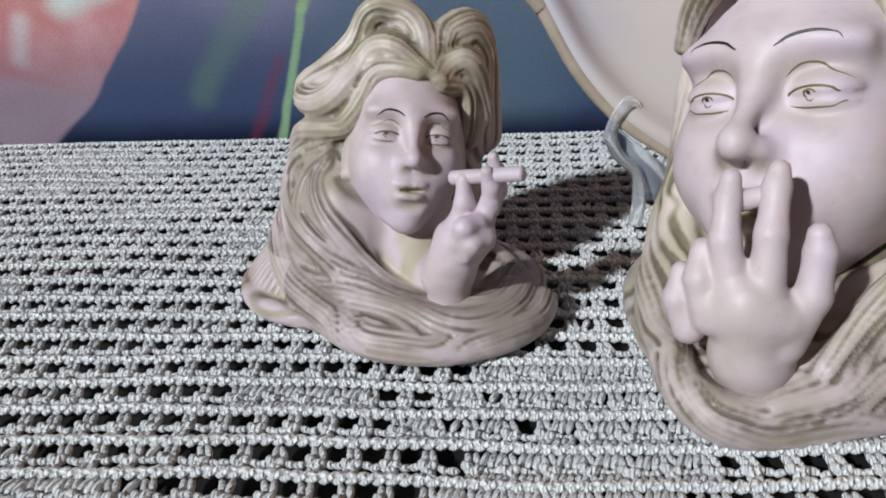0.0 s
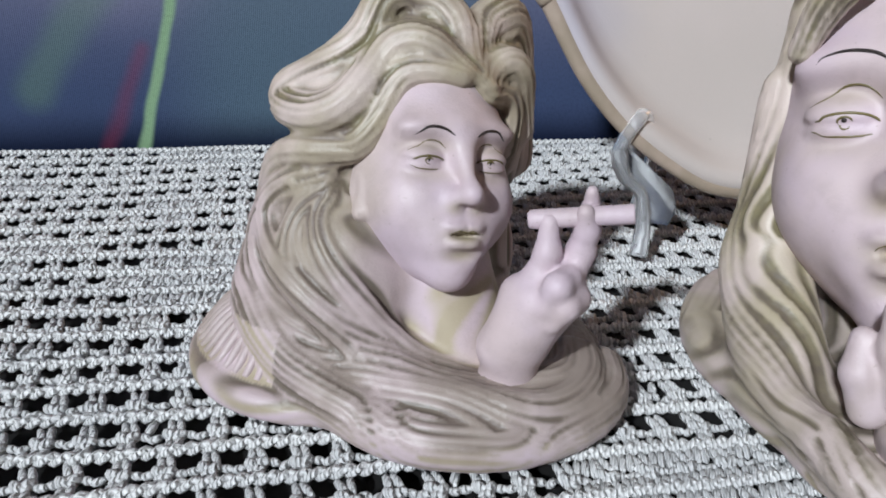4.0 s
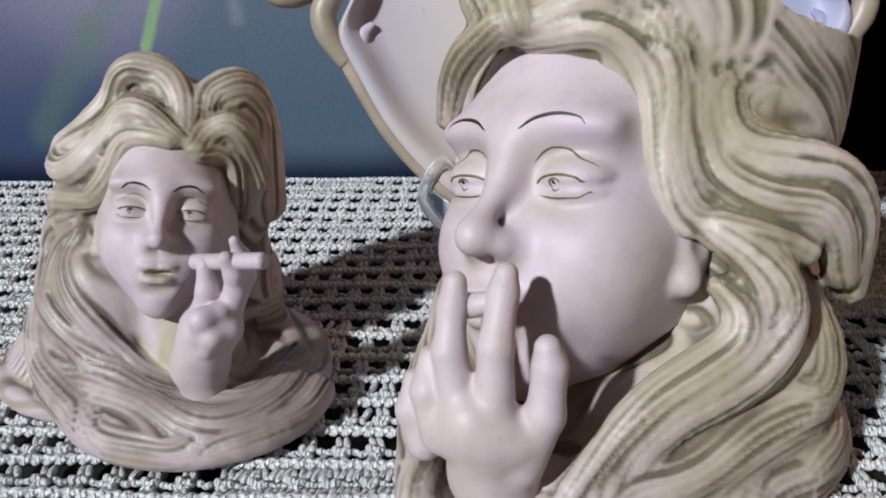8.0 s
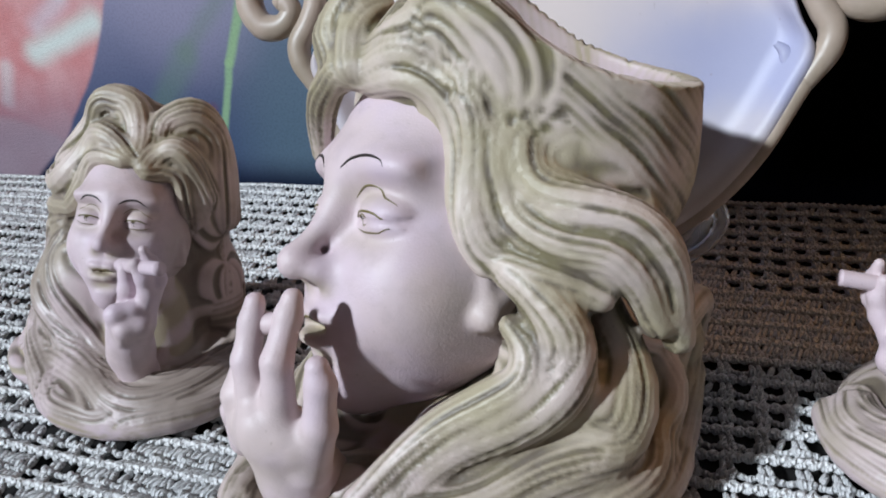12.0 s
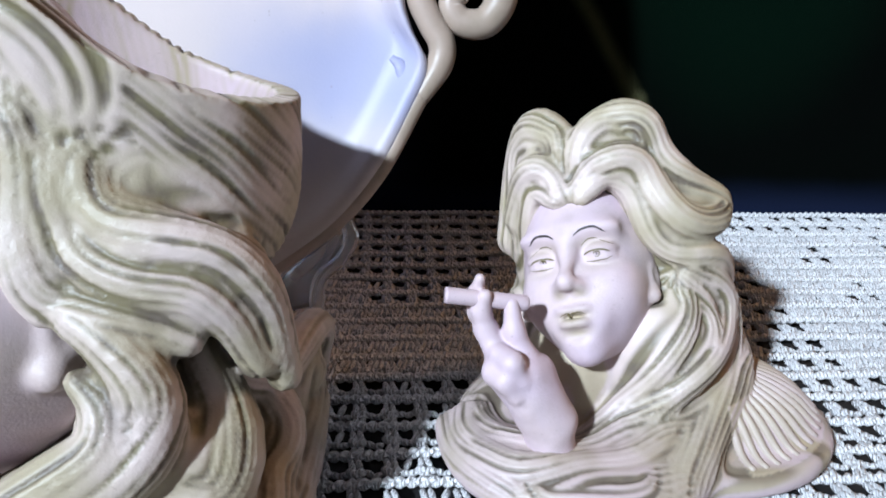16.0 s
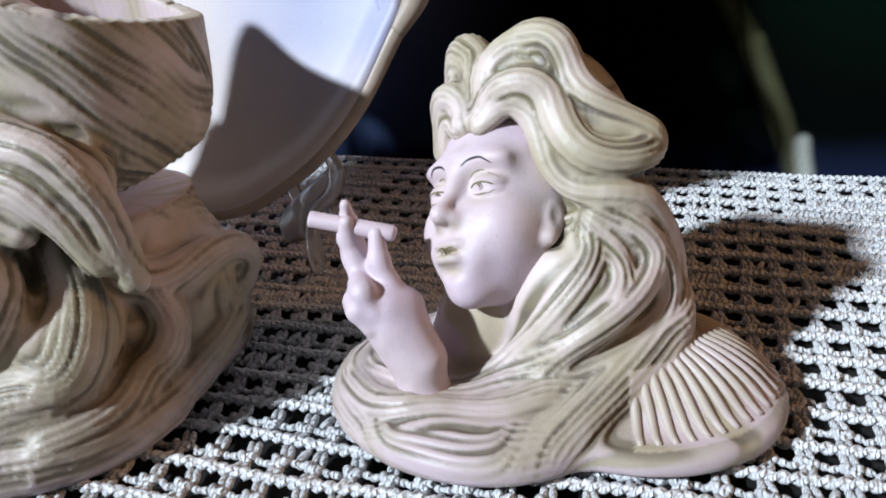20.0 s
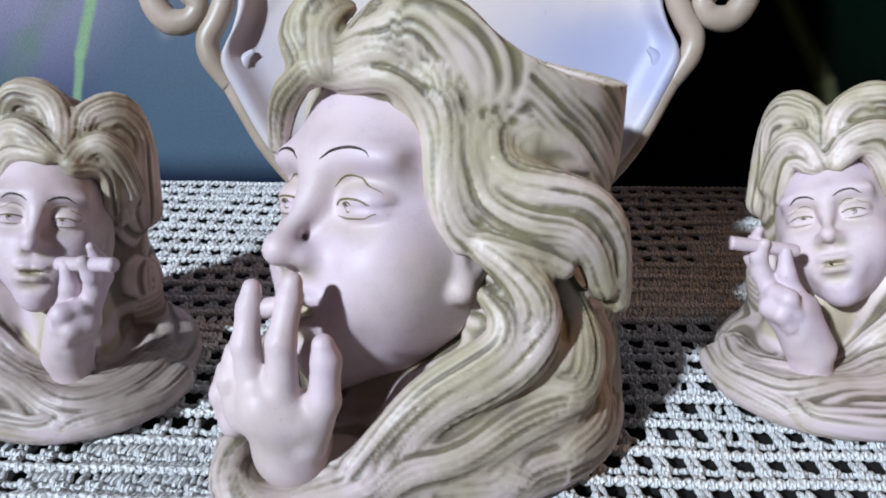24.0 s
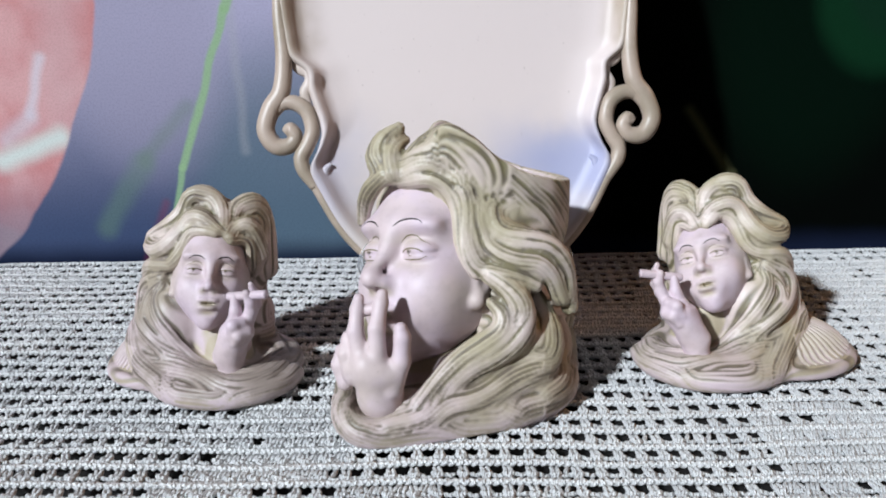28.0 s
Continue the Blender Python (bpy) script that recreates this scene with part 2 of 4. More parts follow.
    tulip = blob(-0.25, 0.19, 0.123, 0.195, 1.42, 0.02)
    petal = mixed(nt, ramp(nt, grain(nt, 18, 3), 0.35, 0.65), (0.50, 0.19, 0.19), (0.60, 0.33, 0.33))
    for mask, amount, colour in (
            (stroke(-0.150, 0.26, -0.158, 0.115, 0.016, 0.014), 0.6, (0.55, 0.36, 0.37)),
            (stroke(-0.172, 0.155, -0.184, 0.115, 0.0025, 0.005), 0.7, (0.60, 0.56, 0.62)),
            (stroke(-0.186, 0.112, -0.206, 0.098, 0.006, 0.006), 0.6, (0.56, 0.52, 0.58)),
            (stroke(-0.165, 0.098, -0.212, 0.082, 0.007, 0.007), 0.85, (0.58, 0.68, 0.64)),
            (stroke(-0.150, 0.28, -0.139, 0.20, 0.004, 0.006), 0.5, (0.62, 0.55, 0.58)),
            (stroke(-0.236, 0.072, -0.242, 0.052, 0.004, 0.005), 0.6, (0.62, 0.60, 0.60)),
            (blob(-0.27, 0.010, 0.075, 0.032, 2.0, 0.2), 0.4, (0.52, 0.52, 0.52))):
        petal = mixed(nt, calc(nt, "MULTIPLY", mask, amount), petal, colour)
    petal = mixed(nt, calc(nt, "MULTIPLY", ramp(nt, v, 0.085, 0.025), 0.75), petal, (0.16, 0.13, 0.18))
    c = mixed(nt, tulip, c, petal)
    weave = node(nt, "ShaderNodeTexWave", Scale=380.0, Distortion=1.5)
    nt.links.new(co, weave.inputs["Vector"])
    c = mixed(nt, calc(nt, "MULTIPLY", ramp(nt, grain(nt, 700, 2), 0.4, 0.7), 0.12), c, (0.0, 0.0, 0.0))
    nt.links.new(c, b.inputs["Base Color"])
    bump(nt, b, weave.outputs["Fac"], 0.25, 0.0003)
    return m


def plastic_material():
    m, nt, b = material("clear_plastic", 0.2)
    b.inputs["Base Color"].default_value = (0.86, 0.88, 0.90, 1)
    b.inputs["Transmission Weight"].default_value, b.inputs["IOR"].default_value = 0.8, 1.3
    nt.links.new(calc(nt, "MULTIPLY_ADD", grain(nt, 300, 3), 0.2, 0.12), b.inputs["Roughness"])
    return m


HANDLE_GLAZE = plain("tan_handle_glaze", (0.42, 0.33, 0.27), 0.42, (0.31, 0.25, 0.19), 45, 0.0, 0.0002)
TRAY_GLAZE, CANVAS, PLASTIC = tray_material(), canvas_material(), plastic_material()
CANVAS_EDGE = plain("canvas_edge", (0.10, 0.10, 0.12), 0.7)
TABLE_TOP = plain("dark_table_top", (0.008, 0.007, 0.007), 0.75)


# ---- modelling helpers ----
def mesh_of(name, verts, faces, mats, smooth=True, index=None, attrs=None):
    me = bpy.data.meshes.new(name)
    me.from_pydata(verts.tolist() if isinstance(verts, np.ndarray) else verts, [], faces.tolist() if isinstance(faces, np.ndarray) else faces)
    for m in mats:
        me.materials.append(m)
    if smooth:
        me.polygons.foreach_set("use_smooth", [True] * len(me.polygons))
    if index is not None:
        me.polygons.foreach_set("material_index", index)
    for key, values in (attrs or {}).items():
        me.attributes.new(key, "FLOAT", "POINT").data.foreach_set("value", np.asarray(values, np.float32))
    me.update()
    return me


def spline(pts, n):
    """A smooth line of n points through pts."""
    p = np.asarray(pts, float)
    p = np.vstack([2 * p[0] - p[1], p, 2 * p[-1] - p[-2]])
    t = np.linspace(0, len(p) - 3 - 1e-6, n)
    i = t.astype(int)
    f = (t - i)[:, None]
    a, b, c, d = p[i], p[i + 1], p[i + 2], p[i + 3]
    return 0.5 * (2 * b + (c - a) * f + (2 * a - 5 * b + 4 * c - d) * f ** 2 + (3 * b - a - 3 * c + d) * f ** 3)


def unit(v):
    return v / np.maximum(np.linalg.norm(v, axis=-1, keepdims=True), 1e-9)


def tube(pts, radii, n=40, sides=10, flat=1.0, up=(0, 0, 1), closed_ends=True):
    """Verts and faces of a tapered tube along a smooth line; flat squeezes it along its second axis."""
    p = spline(pts, n)
    r = np.interp(np.linspace(0, 1, n), np.linspace(0, 1, len(radii)), radii)[:, None, None]
    tg = unit(np.gradient(p, axis=0))
    s = unit(np.cross(tg, np.asarray(up, float) + 1e-6))
    o = np.cross(s, tg)
    a = np.linspace(0, 2 * np.pi, sides, endpoint=False)
    v = p[:, None] + r * (np.cos(a)[None, :, None] * s[:, None] + flat * np.sin(a)[None, :, None] * o[:, None])
    f = []
    for i in range(n - 1):
        for j in range(sides):
            k = (j + 1) % sides
            f.append((i * sides + j, i * sides + k, (i + 1) * sides + k, (i + 1) * sides + j))
    if closed_ends:
        f.append(tuple(range(sides))[::-1])
        f.append(tuple((n - 1) * sides + j for j in range(sides)))
    return v.reshape(-1, 3), f


# Distance fields, in millimetres. P is a triple of arrays that broadcast.
def ell(P, c, r):
    q = [(p - a) / b for p, a, b in zip(P, c, r)]
    k = np.sqrt(q[0] ** 2 + q[1] ** 2 + q[2] ** 2)
    g = np.sqrt((q[0] / r[0]) ** 2 + (q[1] / r[1]) ** 2 + (q[2] / r[2]) ** 2) + 1e-9
    return k * (k - 1) / g


def ball(P, c, r):
    return np.sqrt((P[0] - c[0]) ** 2 + (P[1] - c[1]) ** 2 + (P[2] - c[2]) ** 2) - r


def limb(P, a, b, ra, rb):
    d = [v - u for u, v in zip(a, b)]
    h = np.clip(sum((p - u) * w for p, u, w in zip(P, a, d)) / sum(w * w for w in d), 0, 1)
    return np.sqrt(sum((p - u - h * w) ** 2 for p, u, w in zip(P, a, d))) - (ra + (rb - ra) * h)


def chain(P, pts, radii, k=1.5):
    out = None
    for i in range(len(pts) - 1):
        d = limb(P, pts[i], pts[i + 1], radii[i], radii[i + 1])
        out = d if out is None else join(out, d, k)
    return out


def slab(P, c, rx, ry, z0, z1, soft, power=2.0):
    """An upright oval disc with rounded edges."""
    e = (np.abs((P[0] - c[0]) / rx) ** power + np.abs((P[1] - c[1]) / ry) ** power) ** (1 / power)
    a = (e - 1) * min(rx, ry) + soft
    b = np.abs(P[2] - (z0 + z1) / 2) - (z1 - z0) / 2 + soft
    return np.minimum(np.maximum(a, b), 0) + np.sqrt(np.maximum(a, 0) ** 2 + np.maximum(b, 0) ** 2) - soft


def join(a, b, k):
    h = np.maximum(k - np.abs(a - b), 0) / k
    return np.minimum(a, b) - h * h * k / 4


def cut(a, b, k):
    return -join(-a, b, k)


def surface(f, lo, hi, h):
    """The zero surface of f as quads, one vertex in each cell that it crosses."""
    ax = [np.arange(a, b + h, h) for a, b in zip(lo, hi)]
    V = np.ascontiguousarray(np.broadcast_to(f((ax[0][:, None, None], ax[1][None, :, None], ax[2][None, None, :])), [len(a) for a in ax]), np.float32)
    n = [s - 1 for s in V.shape]
    acc, cnt = np.zeros((*n, 3), np.float32), np.zeros(n, np.float32)
    corner = lambda o: V[o[0]:o[0] + n[0], o[1]:o[1] + n[1], o[2]:o[2] + n[2]]
    for axis in range(3):
        for u in (0, 1):
            for w in (0, 1):
                o = [0, 0, 0]
                o[(axis + 1) % 3], o[(axis + 2) % 3] = u, w
                e = list(o)
                e[axis] = 1
                a, b = corner(o), corner(e)
                hit = (a < 0) != (b < 0)
                t = np.where(hit, a / np.where(hit, a - b, 1), 0)
                for d in range(3):
                    acc[..., d] += np.where(hit, t if d == axis else o[d], 0)
                cnt += hit
    live = cnt > 0
    idx = np.full(n, -1, np.int64)
    idx[live] = np.arange(live.sum())
    where = np.argwhere(live)
    verts = (where + acc[live] / cnt[live][:, None]) * h + np.array([a[0] for a in ax])
    faces = []
    for axis in range(3):
        u, w = (axis + 1) % 3, (axis + 2) % 3
        lo_s, hi_s = [slice(1, -1)] * 3, [slice(1, -1)] * 3
        lo_s[axis], hi_s[axis] = slice(0, -1), slice(1, None)
        a, b = V[tuple(lo_s)] < 0, V[tuple(hi_s)] < 0
        for flip in (False, True):
            g = np.argwhere((a & ~b) if not flip else (~a & b))
            g[:, u] += 1
            g[:, w] += 1
            q = []
            for du, dw in ((-1, -1), (0, -1), (0, 0), (-1, 0)):
                c = g.copy()
                c[:, u] += du
                c[:, w] += dw
                q.append(idx[c[:, 0], c[:, 1], c[:, 2]])
            q = np.stack(q if not flip else q[::-1], 1)
            faces.append(q[(q >= 0).all(1)])
    return verts, np.vstack(faces)


def onto(f, pts, steps=6):
    """Moves points to the surface of f; also gives the outward normals."""
    p = np.asarray(pts, float).copy()
    e = 0.4
    for _ in range(steps):
        g = np.stack([(f([p[:, j] + (e if j == i else 0) for j in range(3)]) - f([p[:, j] - (e if j == i else 0) for j in range(3)])) / (2 * e) for i in range(3)], 1)
        d = f([p[:, 0], p[:, 1], p[:, 2]])
        p -= np.clip(d, -6, 6)[:, None] * g / np.maximum((g ** 2).sum(1), 0.2)[:, None]
    return p, unit(g)


def rounded(d, ropes, k):
    """Joins round ropes, each a smooth line with its radii, to the field d, which takes and gives arrays."""
    def g(P):
        out = np.array(np.broadcast_to(d(P), np.broadcast_shapes(*[p.shape for p in P])))
        grid = P[0].ndim == 3
        for line, rad in ropes:
            near = np.full(out.shape, 1e3, out.dtype)
            lo, hi = (line - rad[:, None]).min(0) - k - 1, (line + rad[:, None]).max(0) + k + 1
            for a, b, ra, rb in zip(line[:-1], line[1:], rad[:-1], rad[1:]):
                if grid:
                    m = max(ra, rb) + k + 1
                    sl = tuple(slice(*np.searchsorted(p.ravel(), (min(a[i], b[i]) - m, max(a[i], b[i]) + m))) for i, p in enumerate(P))
                    Q = (P[0][sl[0]], P[1][:, sl[1]], P[2][:, :, sl[2]])
                    near[sl] = np.minimum(near[sl], limb(Q, a, b, ra, rb))
                else:
                    near = np.minimum(near, limb(P, a, b, ra, rb))
            if grid:
                sl = tuple(slice(*np.searchsorted(p.ravel(), (lo[i], hi[i]))) for i, p in enumerate(P))
                out[sl] = join(out[sl], near[sl], k)
            else:
                out = join(out, near, k)
        return out
    return g


def soft(x, lo, hi):
    t = np.clip((x - lo) / (hi - lo), 0, 1)
    return t * t * (3 - 2 * t)


def strands(v, f, lines, spacing):
    """Strands of hair along the lines (each with its radii, or none): how deep the nearest groove is at v, and how the strand swells."""
    P, T, S, O, R, W, A, N, H, K = ([] for _ in range(10))
    for k, (line, rad) in enumerate(lines):
        length = np.linalg.norm(np.diff(line, axis=0), axis=1).sum()
        p = spline(line, max(12, int(length / 0.9)))
        for _ in range(3):
            p[1:-1] = (p[:-2] + 2 * p[1:-1] + p[2:]) / 4
        t = unit(np.gradient(p, axis=0))
        out = onto(f, p, 1)[1]
        for _ in range(12):
            out[1:-1] = unit(out[:-2] + 2 * out[1:-1] + out[2:])
        side = unit(np.cross(t, out))
        r = np.zeros(len(p)) if rad is None else np.interp(np.linspace(0, 1, len(p)), np.linspace(0, 1, len(rad)), rad)
        P.append(p), T.append(t), S.append(side), O.append(np.cross(side, t)), R.append(r)
        A.append(np.linspace(0, length, len(p)))
        N.append(np.full(len(p), 0 if rad is None else max(4, round(np.pi * r.max() / spacing))))
        H.append(np.full(len(p), random.uniform(0, 6.3)))
        K.append(np.full(len(p), k))
    P, T, S, O = (np.vstack(a).astype(np.float32) for a in (P, T, S, O))
    R, A, N, H, K = (np.concatenate(a) for a in (R, A, N, H, K))
    near = []
    for c in np.array_split(v.astype(np.float32), max(1, len(v) // 4000)):
        d = (c ** 2).sum(1)[:, None] - 2 * c @ P.T + (P ** 2).sum(1)[None]
        near.append((np.sqrt(np.maximum(d, 0)) - 0.9 * R[None].astype(np.float32)).argmin(1))
    i = np.concatenate(near)
    o = v - P[i]
    o = o - T[i] * (o * T[i]).sum(1, keepdims=True)
    a, b = (o * S[i]).sum(1), (o * O[i]).sum(1)
    w = np.where(N[i] > 0, np.arctan2(a, b) / np.pi * N[i], a / spacing)
    w = w + 0.35 * np.sin(A[i] / 13 + H[i]) + 0.12 * np.sin(A[i] / 4.3 + 2 * H[i])
    edge = np.round(w)
    gap = np.abs(w - edge)
    chance = np.abs(np.sin(edge * 12.9898 + K[i] * 78.233) * 43758.5453) % 1
    deep = (0.25 + 0.75 * chance) * (0.62 + 0.38 * np.sin(A[i] / 8 + 40 * chance))
    return deep * (1 - soft(gap, 0.0, 0.40)), np.sqrt(np.clip(4 * gap * (1 - gap), 0, 1))


def evened(x, f, turns):
    """Values on the points of a mesh, each brought towards the mean of its faces."""
    count = np.bincount(f.ravel(), minlength=len(x))
    for _ in range(turns):
        mean = x[f].mean(1)
        x = 0.35 * x + 0.65 * sum(np.bincount(f[:, i], mean, len(x)) for i in range(4)) / np.maximum(count, 1)
    return x


def normals_of(v, f):
    n = np.cross(v[f[:, 2]] - v[f[:, 0]], v[f[:, 3]] - v[f[:, 1]])
    out = np.zeros_like(v)
    for i in range(4):
        for j in range(3):
            out[:, j] += np.bincount(f[:, i], n[:, j], len(v))
    return unit(out)


class Sculpt:
    """Collects the pieces of one figurine, in millimetres, as one mesh."""

    def __init__(self):
        self.v, self.f, self.m, self.hair, self.groove, self.n = [], [], [], [], [], 0
        self.ropes, self.lines = [], []

    def add(self, v, f, hair, groove=0.0, mat=0):
        v = np.asarray(v, float)
        self.v.append(v)
        self.f += (f + self.n).tolist() if isinstance(f, np.ndarray) else [tuple(int(i) + self.n for i in q) for q in f]
        self.m += [mat] * len(f)
        self.hair.append(np.broadcast_to(hair, len(v)))
        self.groove.append(np.broadcast_to(groove, len(v)))
        self.n += len(v)

    def rope(self, radii, *pts, free=0):
        """A thick lock of hair, round in section, along a smooth line; the last points, free in number, may stand off the mass."""
        n = 3 * len(pts) - 2
        self.ropes.append((spline(pts, n), np.interp(np.linspace(0, 1, n), np.linspace(0, 1, len(radii)), radii), free))

    def settle(self, f):
        """Lays the ropes on the mass f: none sinks into it or floats off it."""
        laid = []
        for line, rad, free in self.ropes:
            p = line.copy()
            for _ in range(3):
                _, out = onto(f, p, 1)
                d = f([p[:, 0], p[:, 1], p[:, 2]])
                high = np.where(np.arange(len(p)) >= len(p) - 3 * free, 50.0, 0.15 * rad)
                p = p + out * np.clip(np.clip(d, -0.4 * rad, high) - d, -4, 4)[:, None]
            for _ in range(2):
                p[1:-1] = (p[:-2] + 2 * p[1:-1] + p[2:]) / 4
            laid.append((p, rad))
            self.lines.append((p, rad))
        self.ropes = laid

    def comb(self, *pts):
        """A line that the strands follow."""
        self.lines.append((spline(pts, 8 * len(pts)), None))

    def body(self, f, face, lo, hi, h, k, hair, size=2.2, deep=0.8, fine=0.35):
        """The modelled mass with its ropes of hair, and strands cut along them."""
        self.settle(lambda P: np.minimum(f(P), face(P)))
        full = rounded(f, self.ropes, k)
        v, q = surface(full, lo, hi, h)
        n = normals_of(v, q)
        mask = hair(v)
        a, swell = strands(v, f, self.lines, size)
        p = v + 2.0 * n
        # Creases between ropes take the wash too, as shade put into the colour.
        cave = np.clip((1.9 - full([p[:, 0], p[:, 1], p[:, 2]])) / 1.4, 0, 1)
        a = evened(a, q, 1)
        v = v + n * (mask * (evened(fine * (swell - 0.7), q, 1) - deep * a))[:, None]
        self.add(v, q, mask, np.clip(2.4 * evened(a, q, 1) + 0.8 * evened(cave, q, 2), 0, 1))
        return full

    def stroke(self, f, pts, radius, mat, n=24):
        """A thin painted line on the surface of f."""
        p, out = onto(f, spline(pts, n), 5)
        x = np.linspace(0, 1, n)
        v, q = tube(p - out * radius * 0.35, radius * np.maximum(0.25, np.sin(np.pi * (0.12 + 0.8 * x)) ** 0.7), n, 6)
        self.add(v, q, 0.0, 0.0, mat)

    def finish(self, name, m, scale=0.001, glaze=BISQUE):
        v = np.vstack(self.v) * scale
        m4 = np.array(m)
        v = v @ m4[:3, :3].T
        faces = self.f if np.linalg.det(m4[:3, :3]) > 0 else [q[::-1] for q in self.f]
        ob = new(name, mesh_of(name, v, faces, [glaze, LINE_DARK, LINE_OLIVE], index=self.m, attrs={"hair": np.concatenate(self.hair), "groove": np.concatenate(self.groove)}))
        ob.location = m4[:3, 3]
        return ob


def face_field(P, nose=1.0, lid=0.062, gap=1.0):
    """A face about one unit high that looks along -y."""
    X = np.abs(P[0])
    M = (X, P[1], P[2])
    d = ell(P, (0, 0.06, 0.15), (0.350, 0.40, 0.43))
    d = join(d, ell(P, (0, -0.05, -0.17), (0.292, 0.30, 0.345)), 0.16)
    d = join(d, ell(M, (0.22, 0.06, -0.06), (0.14, 0.16, 0.26)), 0.14)
    d = join(d, ball(P, (0, -0.235, -0.440), 0.105), 0.12)
    d = join(d, ball(M, (0.160, -0.175, -0.15), 0.150), 0.14)
    d = join(d, ell(M, (0.14, -0.275, 0.175), (0.13, 0.060, 0.035)), 0.12)
    d = cut(d, ell(M, (0.155, -0.385, 0.045), (0.098, 0.085, 0.062)), 0.11)
    tip = -0.355 - 0.09 * nose
    d = join(d, limb(P, (0, -0.315, 0.17), (0, -0.345, 0.06), 0.040, 0.026), 0.09)
    d = join(d, limb(P, (0, -0.345, 0.06), (0, tip + 0.010, -0.095), 0.025, 0.033), 0.055)
    d = join(d, ball(P, (0, tip, -0.116), 0.037), 0.06)
    d = join(d, ell(M, (0.053, tip + 0.080, -0.132), (0.030, 0.050, 0.032)), 0.06)
    d = cut(d, ell(M, (0.030, tip + 0.03, -0.172), (0.017, 0.028, 0.018)), 0.012)
    d = join(d, ell(M, (0.153, -0.252, 0.035), (0.094, 0.075, 0.058)), 0.02)
    up = np.maximum(ell(M, (0.153, -0.252, 0.045), (0.104, 0.084, 0.070)), (lid - P[2]) + 0.25 * (P[1] + 0.33) - 0.5 * (X - 0.145) ** 2 - 0.02)
    low = np.maximum(ell(M, (0.153, -0.252, 0.030), (0.100, 0.079, 0.062)), (P[2] - 0.008) + 0.15 * (P[1] + 0.33) - 1.4 * (X - 0.15) ** 2)
    d = join(join(d, up, 0.018), low, 0.022)
    d = join(d, ell(P, (0, -0.300, -0.285), (0.15, 0.075, 0.12)), 0.09)
    d = join(d, ell(M, (0.034, -0.368, -0.252), (0.066, 0.042, 0.026)), 0.022)
    d = join(d, ell(M, (0.020, -0.366, -0.325), (0.064, 0.046, 0.032)), 0.022)
    d = cut(d, ell(P, (0, -0.415, -0.288), (0.080, 0.075, 0.013 * gap)), 0.010)
    d = cut(d, ell(P, (0, -0.375, -0.385), (0.07, 0.03, 0.018)), 0.05)
    ear = ell(M, (0.362, -0.01, -0.11), (0.036, 0.062, 0.092))
    ear = cut(ear, ell(M, (0.402, -0.035, -0.085), (0.028, 0.036, 0.052)), 0.025)
    d = join(d, join(ear, ball(M, (0.360, -0.045, -0.20), 0.042), 0.03), 0.03)
    return d


def posed(f, turn, place, size):
    """A field in local units as a field in millimetres."""
    R = np.array(turn)
    def g(P):
        q = [p - c for p, c in zip(P, place)]
        return size * f(tuple(sum(q[j] * R[j, i] for j in range(3)) / size for i in range(3)))
    return g


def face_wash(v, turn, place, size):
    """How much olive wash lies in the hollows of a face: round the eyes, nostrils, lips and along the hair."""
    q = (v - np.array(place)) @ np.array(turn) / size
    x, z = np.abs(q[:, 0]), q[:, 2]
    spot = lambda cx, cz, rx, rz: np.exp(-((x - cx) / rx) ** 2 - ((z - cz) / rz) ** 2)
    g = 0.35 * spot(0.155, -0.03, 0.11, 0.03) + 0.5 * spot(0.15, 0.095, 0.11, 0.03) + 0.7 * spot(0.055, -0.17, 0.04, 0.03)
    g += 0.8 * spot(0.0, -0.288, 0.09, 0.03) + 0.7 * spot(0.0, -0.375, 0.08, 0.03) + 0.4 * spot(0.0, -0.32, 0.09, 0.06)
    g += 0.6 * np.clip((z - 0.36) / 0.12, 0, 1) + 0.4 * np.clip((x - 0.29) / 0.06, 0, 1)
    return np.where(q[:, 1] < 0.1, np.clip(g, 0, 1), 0)


